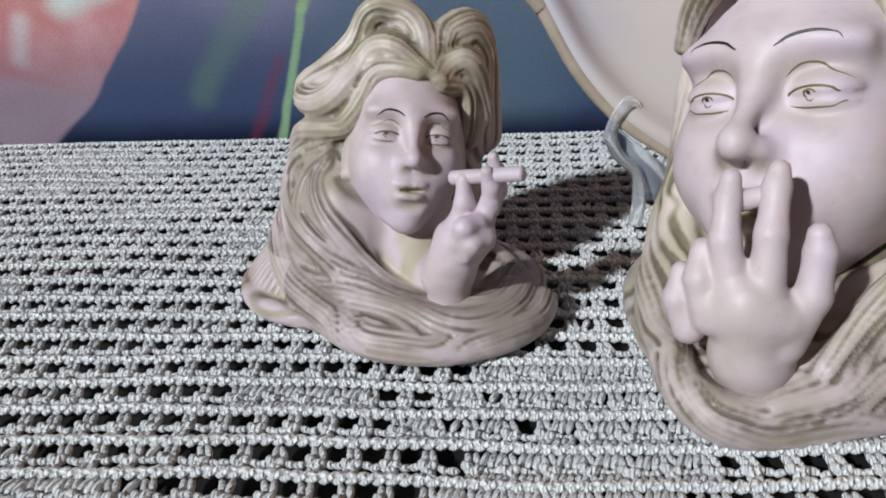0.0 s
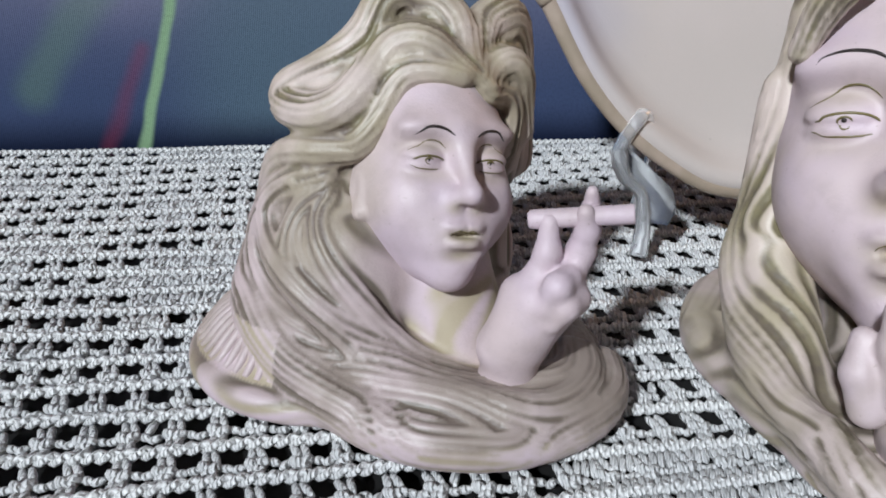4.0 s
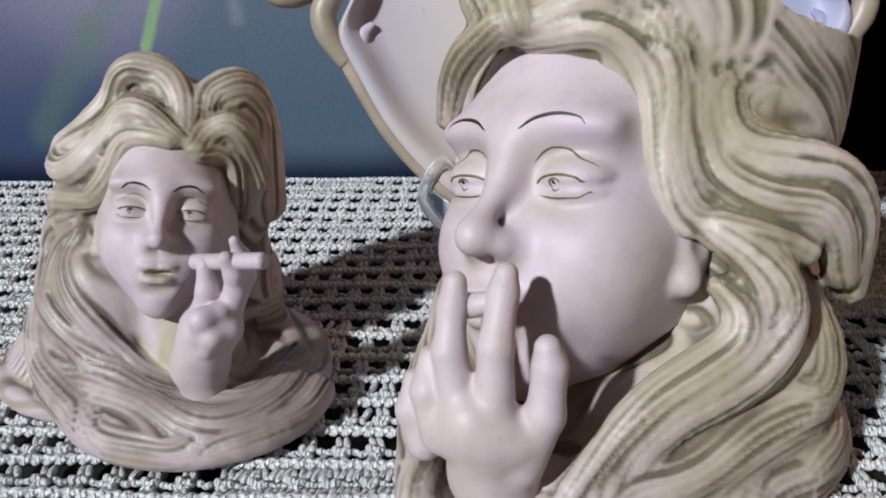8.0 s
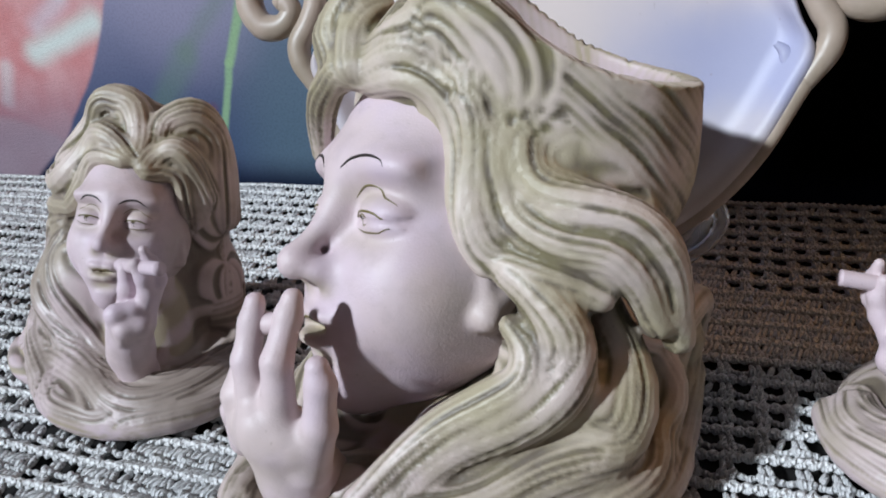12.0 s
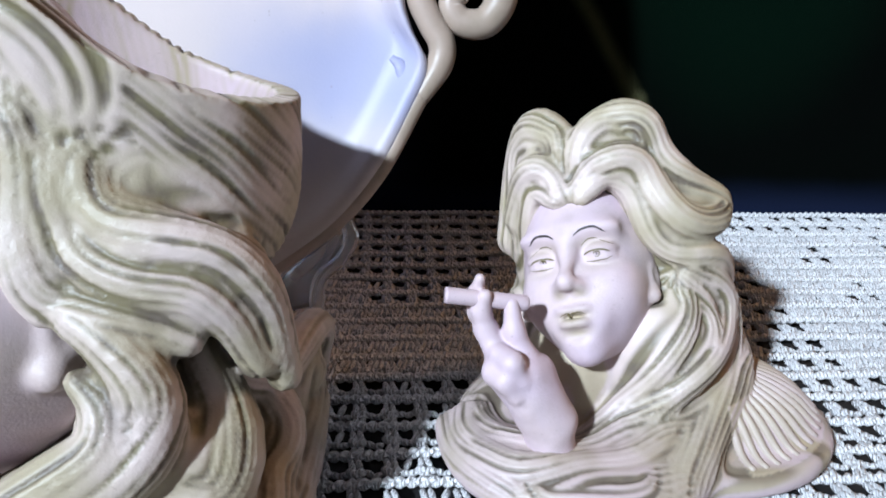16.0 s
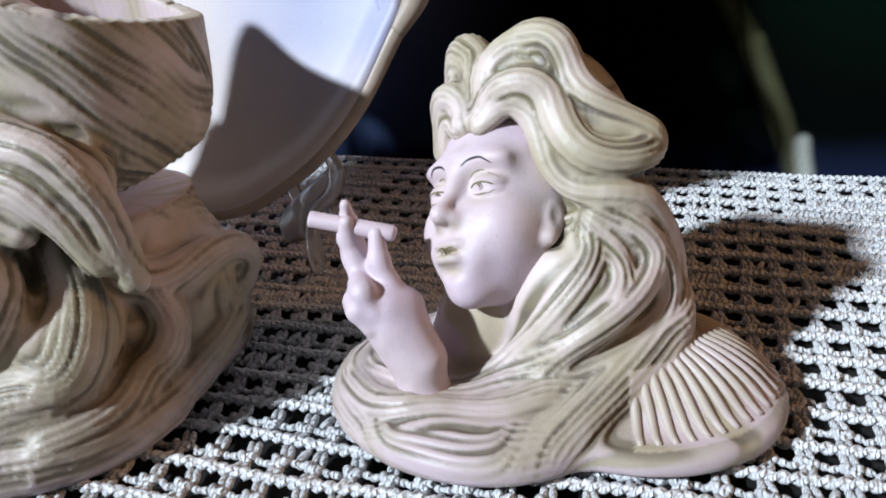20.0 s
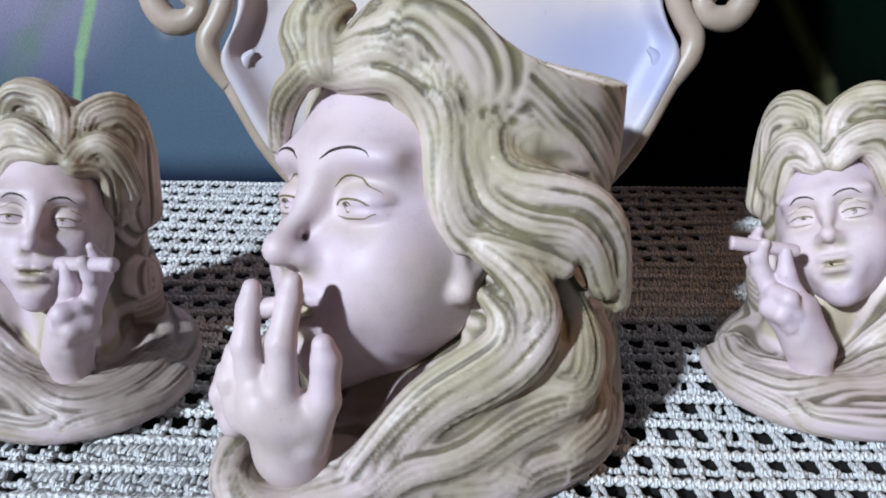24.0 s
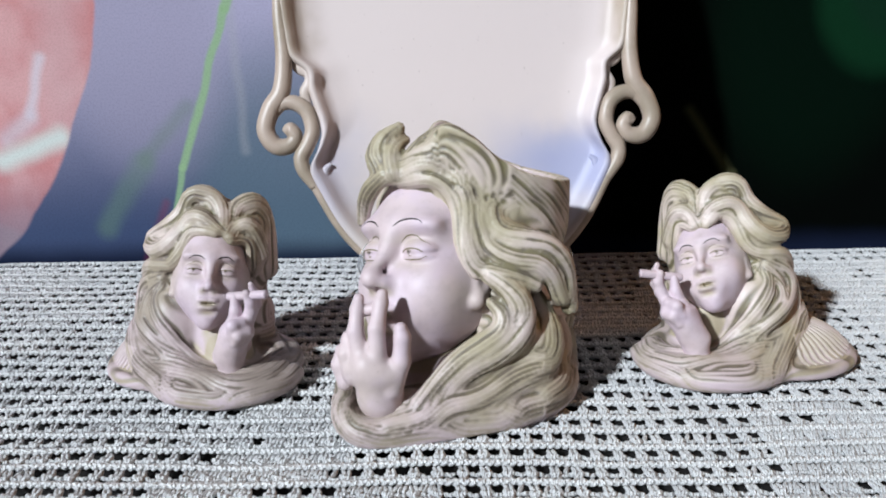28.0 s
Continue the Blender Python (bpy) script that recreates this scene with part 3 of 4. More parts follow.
def lines_of_face(sc, f, turn, place, size, dark=0.007, lid=0.0045, brow=0.0):
    to = lambda pts: np.array(pts) @ np.array(turn).T * size + np.array(place)
    for s in (-1, 1):
        sc.stroke(f, to([(s * 0.055, -0.37, 0.165 + brow), (s * 0.10, -0.36, 0.193 + brow), (s * 0.16, -0.34, 0.200 + brow), (s * 0.215, -0.30, 0.176 + brow)]), dark * size, 1)
        sc.stroke(f, to([(s * 0.068, -0.30, 0.022), (s * 0.10, -0.33, 0.046), (s * 0.155, -0.34, 0.053), (s * 0.205, -0.32, 0.045), (s * 0.245, -0.26, 0.026)]), lid * size, 2)
        sc.stroke(f, to([(s * 0.07, -0.32, 0.085), (s * 0.125, -0.33, 0.112), (s * 0.19, -0.32, 0.108), (s * 0.240, -0.28, 0.072)]), 0.0045 * size, 2)
        sc.stroke(f, to([(s * 0.080, -0.31, 0.004), (s * 0.15, -0.33, -0.010), (s * 0.228, -0.29, 0.008)]), 0.0035 * size, 2)
        a = np.linspace(0, 2 * np.pi, 9)
        sc.stroke(f, to([(s * 0.150 - 0.006 + 0.018 * math.cos(t), -0.34, 0.028 + 0.015 * math.sin(t)) for t in a]), (lid - 0.001) * size, 2)
        sc.stroke(f, to([(s * 0.150 - 0.006 + 0.004 * math.cos(t), -0.34, 0.029 + 0.004 * math.sin(t)) for t in a]), lid * size, 1, 20)
    sc.stroke(f, to([(-0.070, -0.39, -0.287), (-0.03, -0.41, -0.281), (0.0, -0.41, -0.287), (0.03, -0.41, -0.281), (0.070, -0.39, -0.287)]), 0.004 * size, 2)


# ---- setting ----
def box_mesh(name, lo, hi, mat, bevel=0.0):
    bm = bmesh.new()
    bmesh.ops.create_cube(bm, size=1)
    for v in bm.verts:
        v.co = Vector([l if c < 0 else h for c, l, h in zip(v.co, lo, hi)])
    if bevel:
        bmesh.ops.bevel(bm, geom=bm.edges[:], offset=bevel, segments=2, affect="EDGES")
    me = bpy.data.meshes.new(name)
    bm.to_mesh(me)
    bm.free()
    me.materials.append(mat)
    return me


def structure(name, lo, hi, mat, label, category, parent=None):
    ob = new(name, box_mesh(name, lo, hi, mat))
    if parent:
        ob.parent = parent
        return tagged(ob, label)
    return tagged(ob, label, category, kind="structure")


def room():
    """A plain room with one window; the light falls in through it."""
    x0, x1, y0, y1, z0, z1, w = -3.0, 2.4, -1.5, 1.1, -0.78, 2.25, 0.12
    structure("floor", (x0, y0, z0 - 0.05), (x1, y1, z0), FLOOR_WOOD, "brown wooden floor of the room", "floor")
    structure("ceiling", (x0, y0, z1), (x1, y1, z1 + 0.1), WHITE_PAINT, "plain white painted ceiling", "ceiling")
    structure("wall_north", (x0, y1, z0), (x1, y1 + w, z1), WALL_PAINT, "plain warm beige painted wall", "wall")
    structure("wall_west", (x0 - w, y0, z0), (x0, y1, z1), WALL_PAINT, "plain warm beige painted wall", "wall")
    structure("wall_east", (x1, y0, z0), (x1 + w, y1, z1), WALL_PAINT, "plain warm beige painted wall", "wall")
    a, b, c, d = -2.7, 1.2, -0.60, 2.18
    south = structure("wall_south", (x0, y0 - w, z0), (a, y0, z1), WALL_PAINT, "plain warm beige wall with a window", "wall")
    structure("wall_panel", (b, y0 - w, z0), (x1, y0, z1), WALL_PAINT, "", "", south)
    structure("wall_panel", (a, y0 - w, z0), (b, y0, c), WALL_PAINT, "", "", south)
    structure("wall_panel", (a, y0 - w, d), (b, y0, z1), WALL_PAINT, "", "", south)
    win = structure("window_1", (a, y0 - 0.08, c), (a + 0.04, y0 - 0.03, d), WHITE_PAINT, "white painted window frame in the wall", "window")
    for lo, hi in (((b - 0.04, y0 - 0.08, c), (b, y0 - 0.03, d)), ((a + 0.04, y0 - 0.08, c), (b - 0.04, y0 - 0.03, c + 0.04)), ((a + 0.04, y0 - 0.08, d - 0.04), (b - 0.04, y0 - 0.03, d))):
        structure("window_frame", lo, hi, WHITE_PAINT, "", "", win)


def table():
    t = new("table", box_mesh("table", (-0.85, -0.30, -0.036), (1.05, 0.72, -0.0065), TABLE_TOP, 0.003))
    tagged(t, "dark wooden table under the crocheted cloth", "table")
    for x in (-0.78, 0.98):
        for y in (-0.23, 0.65):
            leg = new("leg", box_mesh("leg", (x - 0.03, y - 0.03, -0.78), (x + 0.03, y + 0.03, -0.036), TABLE_TOP, 0.003))
            leg.parent = t


def painting():
    """A stretched canvas that stands on the table behind the cloth."""
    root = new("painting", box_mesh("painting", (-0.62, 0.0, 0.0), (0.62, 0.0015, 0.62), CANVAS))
    root.matrix_world = Matrix.Translation((0.0, 0.4405, -0.006)) @ Matrix.Rotation(math.atan(-0.08), 4, "Z")
    tagged(root, "unframed canvas painting of a red tulip on dusky blue", "painting")
    for lo, hi in (((-0.62, 0.0017, 0), (0.62, 0.02, 0.04)), ((-0.62, 0.0017, 0.58), (0.62, 0.02, 0.62)), ((-0.62, 0.0017, 0.04), (-0.58, 0.02, 0.58)), ((0.58, 0.0017, 0.04), (0.62, 0.02, 0.58))):
        bar = new("stretcher_bar", box_mesh("stretcher_bar", lo, hi, CANVAS_EDGE))
        bar.parent = root


def tray():
    """A shield-shaped dish with a raised rim and scrolled handles, leaning back on its stand."""
    root = new("tray")
    lean = Matrix(((1, 0, 0, 0), (-0.053, 0.970, 0.2425, 0), (0, -0.2425, 0.970, 0), (0, 0, 0, 1)))
    root.matrix_world = Matrix.Translation((0.1150, 0.2767, 0.0)) @ lean @ Matrix.Diagonal((0.955, 1, 1, 1))
    tagged(root, "scroll-handled bisque tray, blush pink fading to blue, leaning upright", "tray")
    half = [(0.0, 0.0215), (0.027, 0.0250), (0.046, 0.0350), (0.060, 0.0458), (0.0725, 0.0604), (0.083, 0.0788), (0.0885, 0.0915), (0.083, 0.104), (0.0805, 0.114), (0.084, 0.127),
            (0.087, 0.137), (0.088, 0.147), (0.098, 0.156), (0.101, 0.170), (0.103, 0.188), (0.103, 0.225), (0.096, 0.265), (0.072, 0.298), (0.032, 0.312), (0.0, 0.314)]
    line = half + [(-x, z) for x, z in half[-2:0:-1]]
    out = spline([(x, 0, z) for x, z in line + line[:1]], 241)[:-1]
    mid = np.array((0, 0, 0.165))
    prof = [(1.0, 0.0005), (1.0, -0.003), (0.985, -0.0055), (0.965, -0.006), (0.945, -0.0045), (0.925, -0.0015), (0.90, 0.0012), (0.86, 0.0025), (0.70, 0.003), (0.45, 0.003), (0.2, 0.003)]
    back = [(0.2, 0.006), (0.6, 0.006), (0.88, 0.006), (0.97, 0.003)]
    n = len(out)
    rings = [mid + (out - mid) * k + np.array((0, y, 0)) for k, y in prof] + [np.array([mid + (0, 0.003, 0)])]
    v, f = np.vstack(rings), []
    for i in range(len(prof) - 1):
        f += [(i * n + j, i * n + (j + 1) % n, (i + 1) * n + (j + 1) % n, (i + 1) * n + j) for j in range(n)]
    c = len(prof) * n
    f += [((len(prof) - 1) * n + j, (len(prof) - 1) * n + (j + 1) % n, c) for j in range(n)]
    base = len(v)
    v = np.vstack([v] + [mid + (out - mid) * k + np.array((0, y, 0)) for k, y in back] + [np.array([mid + (0, 0.006, 0)])])
    for i in range(len(back) - 1):
        f += [(base + i * n + j, base + (i + 1) * n + j, base + (i + 1) * n + (j + 1) % n, base + i * n + (j + 1) % n) for j in range(n)]
    e = base + len(back) * n
    f += [(base + j, base + (j + 1) % n, e) for j in range(n)]
    f += [(j, base + 3 * n + j, base + 3 * n + (j + 1) % n, (j + 1) % n) for j in range(n)]
    plate = new("plate", mesh_of("plate", v, f, [TRAY_GLAZE]))
    plate.parent = root
    for s in (-1, 1):
        rods = [
            ([(0.1025, 0.20), (0.1020, 0.178), (0.1005, 0.155), (0.1025, 0.137), (0.109, 0.127), (0.1125, 0.1155), (0.1075, 0.107), (0.0995, 0.1065), (0.0955, 0.1115), (0.0985, 0.1155), (0.1015, 0.1135)], [2.6, 4.0, 4.8, 5.4, 5.6, 5.4, 5.0, 4.6, 4.2, 4.2, 2.4]),
            ([(0.1075, 0.1235), (0.1025, 0.1295), (0.0950, 0.1300), (0.0880, 0.1250), (0.0855, 0.1150), (0.0885, 0.1070), (0.0925, 0.1000), (0.0915, 0.0930), (0.0850, 0.0830)], [2.6, 3.8, 4.3, 4.6, 4.6, 4.4, 4.6, 4.4, 3.0]),
            ([(0.0985, 0.158), (0.0930, 0.1500), (0.0870, 0.1470), (0.0860, 0.1420), (0.0895, 0.1360), (0.0880, 0.129)], [2.0, 3.0, 3.6, 3.6, 3.2, 2.4]),
            ([(0.0690, 0.0600), (0.0780, 0.0760), (0.0805, 0.0860), (0.0795, 0.0925), (0.0760, 0.0960)], [1.0, 2.2, 2.6, 2.4, 1.0]),
            ([(0.0, 0.0225), (0.027, 0.0260), (0.046, 0.0360), (0.060, 0.0468), (0.0725, 0.0614), (0.083, 0.0798), (0.0890, 0.0905)], [2.6, 2.6, 2.6, 2.7, 2.8, 3.0, 3.0])]
        for i, (pts, rad) in enumerate(rods):
            v, f = tube([(s * x, 0.0 if i in (2, 3) else -0.003, z) for x, z in pts], [r * 0.001 for r in rad], 72, 12, 0.6 if i in (2, 3) else 0.85, (0, 1, 0))
            if s > 0:
                f = [q[::-1] for q in f]
            ob = new(("scroll_handle", "scroll_handle", "leaf_curl", "leaf_curl", "rim")[i], mesh_of("rod", v, f, [TRAY_GLAZE if i in (2, 3) else HANDLE_GLAZE]))
            ob.parent = root


def stand():
    """A clear plastic easel: two hooked uprights with thin webs, and props behind."""
    root = new("plate_stand")
    root.location = (0.1158, 0.2915, 0)
    tagged(root, "clear plastic plate stand holding the tray upright", "plate stand")
    for s in (-1, 1):
        a = 0.050 * s
        pts = [(a - 0.004 * s, -0.002, 0.041), (a + 0.001 * s, -0.005, 0.0485), (a + 0.005 * s, -0.007, 0.047), (a + 0.0085 * s, -0.006, 0.038), (a + 0.005 * s, -0.004, 0.029), (a - 0.002 * s, -0.004, 0.022), (a - 0.003 * s, -0.006, 0.012), (a - 0.001 * s, -0.009, 0.0025)]
        v, f = tube(pts, [0.0018, 0.0026, 0.0028, 0.0028, 0.0028, 0.0026, 0.0026, 0.003], 60, 10, 0.8)
        ob = new("hook", mesh_of("hook", v, f, [PLASTIC]))
        ob.parent = root
        p = spline([(a + 0.0065 * s, 0, 0.040), (a + 0.004 * s, 0, 0.030), (a - 0.002 * s, 0, 0.022), (a - 0.004 * s, 0, 0.012)], 14)
        q = spline([(a - 0.010 * s, 0, 0.026), (a - 0.014 * s, 0, 0.022), (a - 0.016 * s, 0, 0.016), (a - 0.014 * s, 0, 0.010)], 14)
        rows = [np.vstack([p + (0, y, 0), q[::-1] + (0, y, 0)]) for y in (-0.003, -0.001)]
        n = 14
        f = []
        for k in (0, 28):
            f += [(k + i, k + i + 1, k + 26 - i, k + 27 - i) for i in range(n - 1)]
        f += [(i, i + 28, (i + 1) % 28 + 28, (i + 1) % 28) for i in range(28)]
        ob = new("web", mesh_of("web", np.vstack(rows), f, [PLASTIC]))
        ob.parent = root
        v, f = tube([(a - 0.020 * s, 0.030, 0.001), (a - 0.026 * s, 0.034, 0.02), (a - 0.030 * s, 0.037, 0.04), (a - 0.031 * s, 0.042, 0.055)], [0.003, 0.0028, 0.0025, 0.002], 30, 8, 0.8)
        ob = new("prop", mesh_of("prop", v, f, [PLASTIC]))
        ob.parent = root


def quads(name, v, f, mats, first=None):
    """A mesh of quads alone, built from arrays."""
    me = bpy.data.meshes.new(name)
    me.vertices.add(len(v))
    me.vertices.foreach_set("co", v.astype(np.float32).ravel())
    me.loops.add(f.size)
    me.loops.foreach_set("vertex_index", f.astype(np.int32).ravel())
    me.polygons.add(len(f))
    me.polygons.foreach_set("loop_start", np.arange(0, f.size, 4, dtype=np.int32))
    me.polygons.foreach_set("use_smooth", np.ones(len(f), bool))
    for m in mats:
        me.materials.append(m)
    if first:
        me.polygons.foreach_set("material_index", (np.arange(len(f)) >= first).astype(np.int32))
    me.update(calc_edges=True)
    me.validate()
    return me


def lump_template():
    """A rounded lump of 24 quads."""
    bm = bmesh.new()
    bmesh.ops.create_cube(bm, size=1)
    bmesh.ops.subdivide_edges(bm, edges=bm.edges[:], cuts=1, use_grid_fill=True)
    v = np.array([x.co.normalized() for x in bm.verts])
    f = np.array([[x.index for x in q.verts] for q in bm.faces])
    bm.free()
    return v, f


A_PITCH, B_PITCH = 0.0092, 0.0130


def is_filled(a, b):
    """Where the crochet pattern is worked solid; a runs along the cloth, b away from its back edge."""
    solid = noise.noise(Vector((a * 26 + 3, b * 34, 1.7))) > 0.16
    for x, y, r in ((0.045, 0.262, 0.034), (0.012, 0.315, 0.03), (0.09, 0.315, 0.02), (0.275, 0.265, 0.030), (0.34, 0.30, 0.03), (0.24, 0.12, 0.022), (-0.19, 0.05, 0.035)):
        solid |= (a - x) ** 2 + (b - y) ** 2 < r * r
    for x, y, r in ((-0.10, 0.22, 0.06), (-0.03, 0.29, 0.03), (0.16, 0.29, 0.05), (0.205, 0.22, 0.045), (0.33, 0.20, 0.05), (0.08, 0.13, 0.06), (0.20, 0.04, 0.04), (0.06, 0.03, 0.04)):
        if (a - x) ** 2 + (b - y) ** 2 < r * r:
            solid = False
    return solid


def crochet():
    """The cloth, stitch by stitch: twisted cords with rows of knots and posts between them."""
    rng = np.random.default_rng(4)
    lv, lf = lump_template()
    pos, size, turn = [], [], []

    def lump(a, b, z, ra, rb, rz, ang=0.0):
        pos.append((a, b, z))
        size.append((ra, rb, rz))
        turn.append(ang)
    a0, cols, rows = -0.40, 108, 36
    mm = 0.001
    for j in range(rows):
        for i in range(cols):
            a, b = a0 + (i + 0.5 * rng.normal(0, 0.07)) * A_PITCH, (j + rng.normal(0, 0.02)) * B_PITCH
            z = -2.6 * mm
            w = rng.normal(0, 1, 12)
            # knots of the middle row and their bridges
            lump(a - 1.1 * mm, b + (7.2 + 0.3 * w[0]) * mm, z + 0.6 * mm, 1.9 * mm, 1.25 * mm, 1.5 * mm, 0.7 + 0.25 * w[1])
            lump(a + 1.2 * mm, b + (7.6 + 0.3 * w[2]) * mm, z + 0.5 * mm, 1.9 * mm, 1.3 * mm, 1.5 * mm, -0.5 + 0.25 * w[3])
            lump(a + 0.1 * mm, b + (8.6 + 0.3 * w[9]) * mm, z + 0.3 * mm, 2.1 * mm, 1.0 * mm, 1.2 * mm, 0.25 * w[10])
            lump(a + 3.6 * mm, b + (7.3 + 0.3 * w[4]) * mm, z, 1.7 * mm, 0.95 * mm, 1.0 * mm, 0.3 + 0.2 * w[5])
            lump(a + 6.0 * mm, b + (7.7 + 0.3 * w[5]) * mm, z, 1.8 * mm, 0.95 * mm, 1.0 * mm, -0.3 + 0.2 * w[4])
            # posts up and down from the knots to the cords
            for s, c, h in ((-1, 3.6, 3.2), (1, 10.6, 2.4)):
                lump(a - 0.95 * mm, b + c * mm, z - 0.1 * mm, 1.0 * mm, h * mm, 1.15 * mm, 0.24 * s + 0.1 * w[6])
                lump(a + 1.0 * mm, b + c * mm, z, 1.0 * mm, h * mm, 1.2 * mm, 0.24 * s + 0.1 * w[7])
            fill = is_filled(a, j * B_PITCH + 0.006)
            for c, h in ((3.6, 3.2), (10.6, 2.4)):
                if fill and rng.random() > 0.07:
                    for k in (2.9, 4.7, 6.5):
                        lump(a + k * mm + 0.15 * mm * w[8], b + c * mm, z + 0.1 * mm, 1.0 * mm, h * mm, 1.25 * mm, 0.25)
                elif rng.random() < 0.08:
                    lump(a + 4.5 * mm, b + c * mm, z - 0.2 * mm, 1.1 * mm, h * mm, 1.1 * mm, 0.3)
    pos, size, turn = np.array(pos), np.array(size), np.array(turn)
    c, s = np.cos(turn), np.sin(turn)
    t = lv[None] * size[:, None]
    v = np.stack([t[..., 0] * c[:, None] - t[..., 1] * s[:, None], t[..., 0] * s[:, None] + t[..., 1] * c[:, None], t[..., 2]], -1) + pos[:, None]
    f = lf[None] + (np.arange(len(pos)) * len(lv))[:, None, None]
    vs, fs, base = [v.reshape(-1, 3)], [f.reshape(-1, 4)], len(pos) * len(lv)
    # twisted cords
    n = cols * 8
    x = np.linspace(a0 - 0.004, a0 + cols * A_PITCH, n)
    ring = np.linspace(0, 2 * np.pi, 6, endpoint=False)
    for j in range(rows + 1):
        sag = 0.0006 * np.sin(x * 41 + j * 1.7) + 0.0004 * np.sin(x * 130 + j)
        for k in (0, np.pi):
            ph = x / 0.0062 * 2 * np.pi + k + j
            cy, cz = j * B_PITCH + sag + 0.0008 * np.cos(ph), -0.0017 + 0.0007 * np.sin(ph)
            p = np.stack([x[:, None] + 0 * ring, cy[:, None] + 0.0010 * np.cos(ring), cz[:, None] + 0.0010 * np.sin(ring)], -1)
            q = np.arange(n * 6).reshape(n, 6) + base
            qn = np.roll(q, -1, 1)
            fs.append(np.stack([q[:-1], q[1:], qn[1:], qn[:-1]], -1).reshape(-1, 4))
            vs.append(p.reshape(-1, 3))
            base += n * 6
    v, f = np.vstack(vs), np.vstack(fs)
    v[:, 1] *= -1
    v[:, 2] += 0.0008 * np.sin(v[:, 0] * 37) * np.sin(v[:, 1] * 29) - 0.0004
    ob = new("tablecloth", quads("tablecloth", v, f[:, ::-1], [COTTON, CORD], len(fs[0])))
    ob.matrix_world = Matrix.Translation((0.0, 0.4335, 0.0)) @ Matrix.Rotation(math.atan(-0.08), 4, "Z")
    tagged(ob, "white crocheted cotton tablecloth with openwork squares, on a dark table", "tablecloth", kind="stuff")


room()
table()
painting()
tray()
stand()
crochet()


# ---- figurines ----
L_TURN = ((0.977, -0.185, 0.099), (0.138, 0.922, 0.361), (-0.159, -0.339, 0.927))
R_TURN = ((0.930, -0.241, 0.275), (0.073, 0.858, 0.508), (-0.359, -0.452, 0.816))
B_TURN = ((0.702, 0.708, 0.081), (-0.684, 0.638, 0.352), (0.197, -0.303, 0.932))
L_FACE, R_FACE, B_FACE = (7.3, 2.8, 49.4), (9.0, 2.7, 46.6), (-9.9, 1.9, 59.5)
SMALL, BIG = 49.0, 85.7


def small_body(P, wing=0.0, lobe=(0, 0)):
    """Base, chest and hair masses of a small bust, in millimetres."""
    d = slab(P, (12 + lobe[0], -4 + lobe[1]), 38, 41, -0.5, 8, 3.5)
    d = join(d, slab(P, (-15 - wing * 0.5, 9), 36 + wing, 33 + wing * 0.5, -0.5, 6.5, 3.0), 3)
    d = join(d, ell(P, (-16 - wing * 0.4, 12, 4), (31 + wing, 28, 17)), 5)
    ring = np.sqrt((np.sqrt((P[0] - 12 - lobe[0]) ** 2 + ((P[1] + 6 - lobe[1]) * 0.95) ** 2) - 27.0) ** 2 + ((P[2] - 5) * 1.15) ** 2) - 6.5
    d = join(d, ring, 5)
    d = join(d, ell(P, (2, 18, 22), (32, 21, 30)), 8)
    d = join(d, ell(P, (-12, 2, 24), (17, 16, 22)), 8)
    d = join(d, ell(P, (-13, 14, 42), (14, 14, 20)), 7)
    d = join(d, ell(P, (6, 22, 56), (24, 18, 30)), 8)
    d = join(d, ell(P, (-8, 15, 63), (15, 12, 11)), 5)
    d = join(d, limb(P, (8, 13, 76), (5, 17, 85), 9, 7), 5)
    d = join(d, limb(P, (24, 14, 70), (26, 18, 79), 8, 7), 4)
    d = join(d, ell(P, (26, 17, 56), (8, 12, 19)), 6)
    d = join(d, limb(P, (7, 3, 36), (13, -7, 6), 12, 14), 5)
    return d


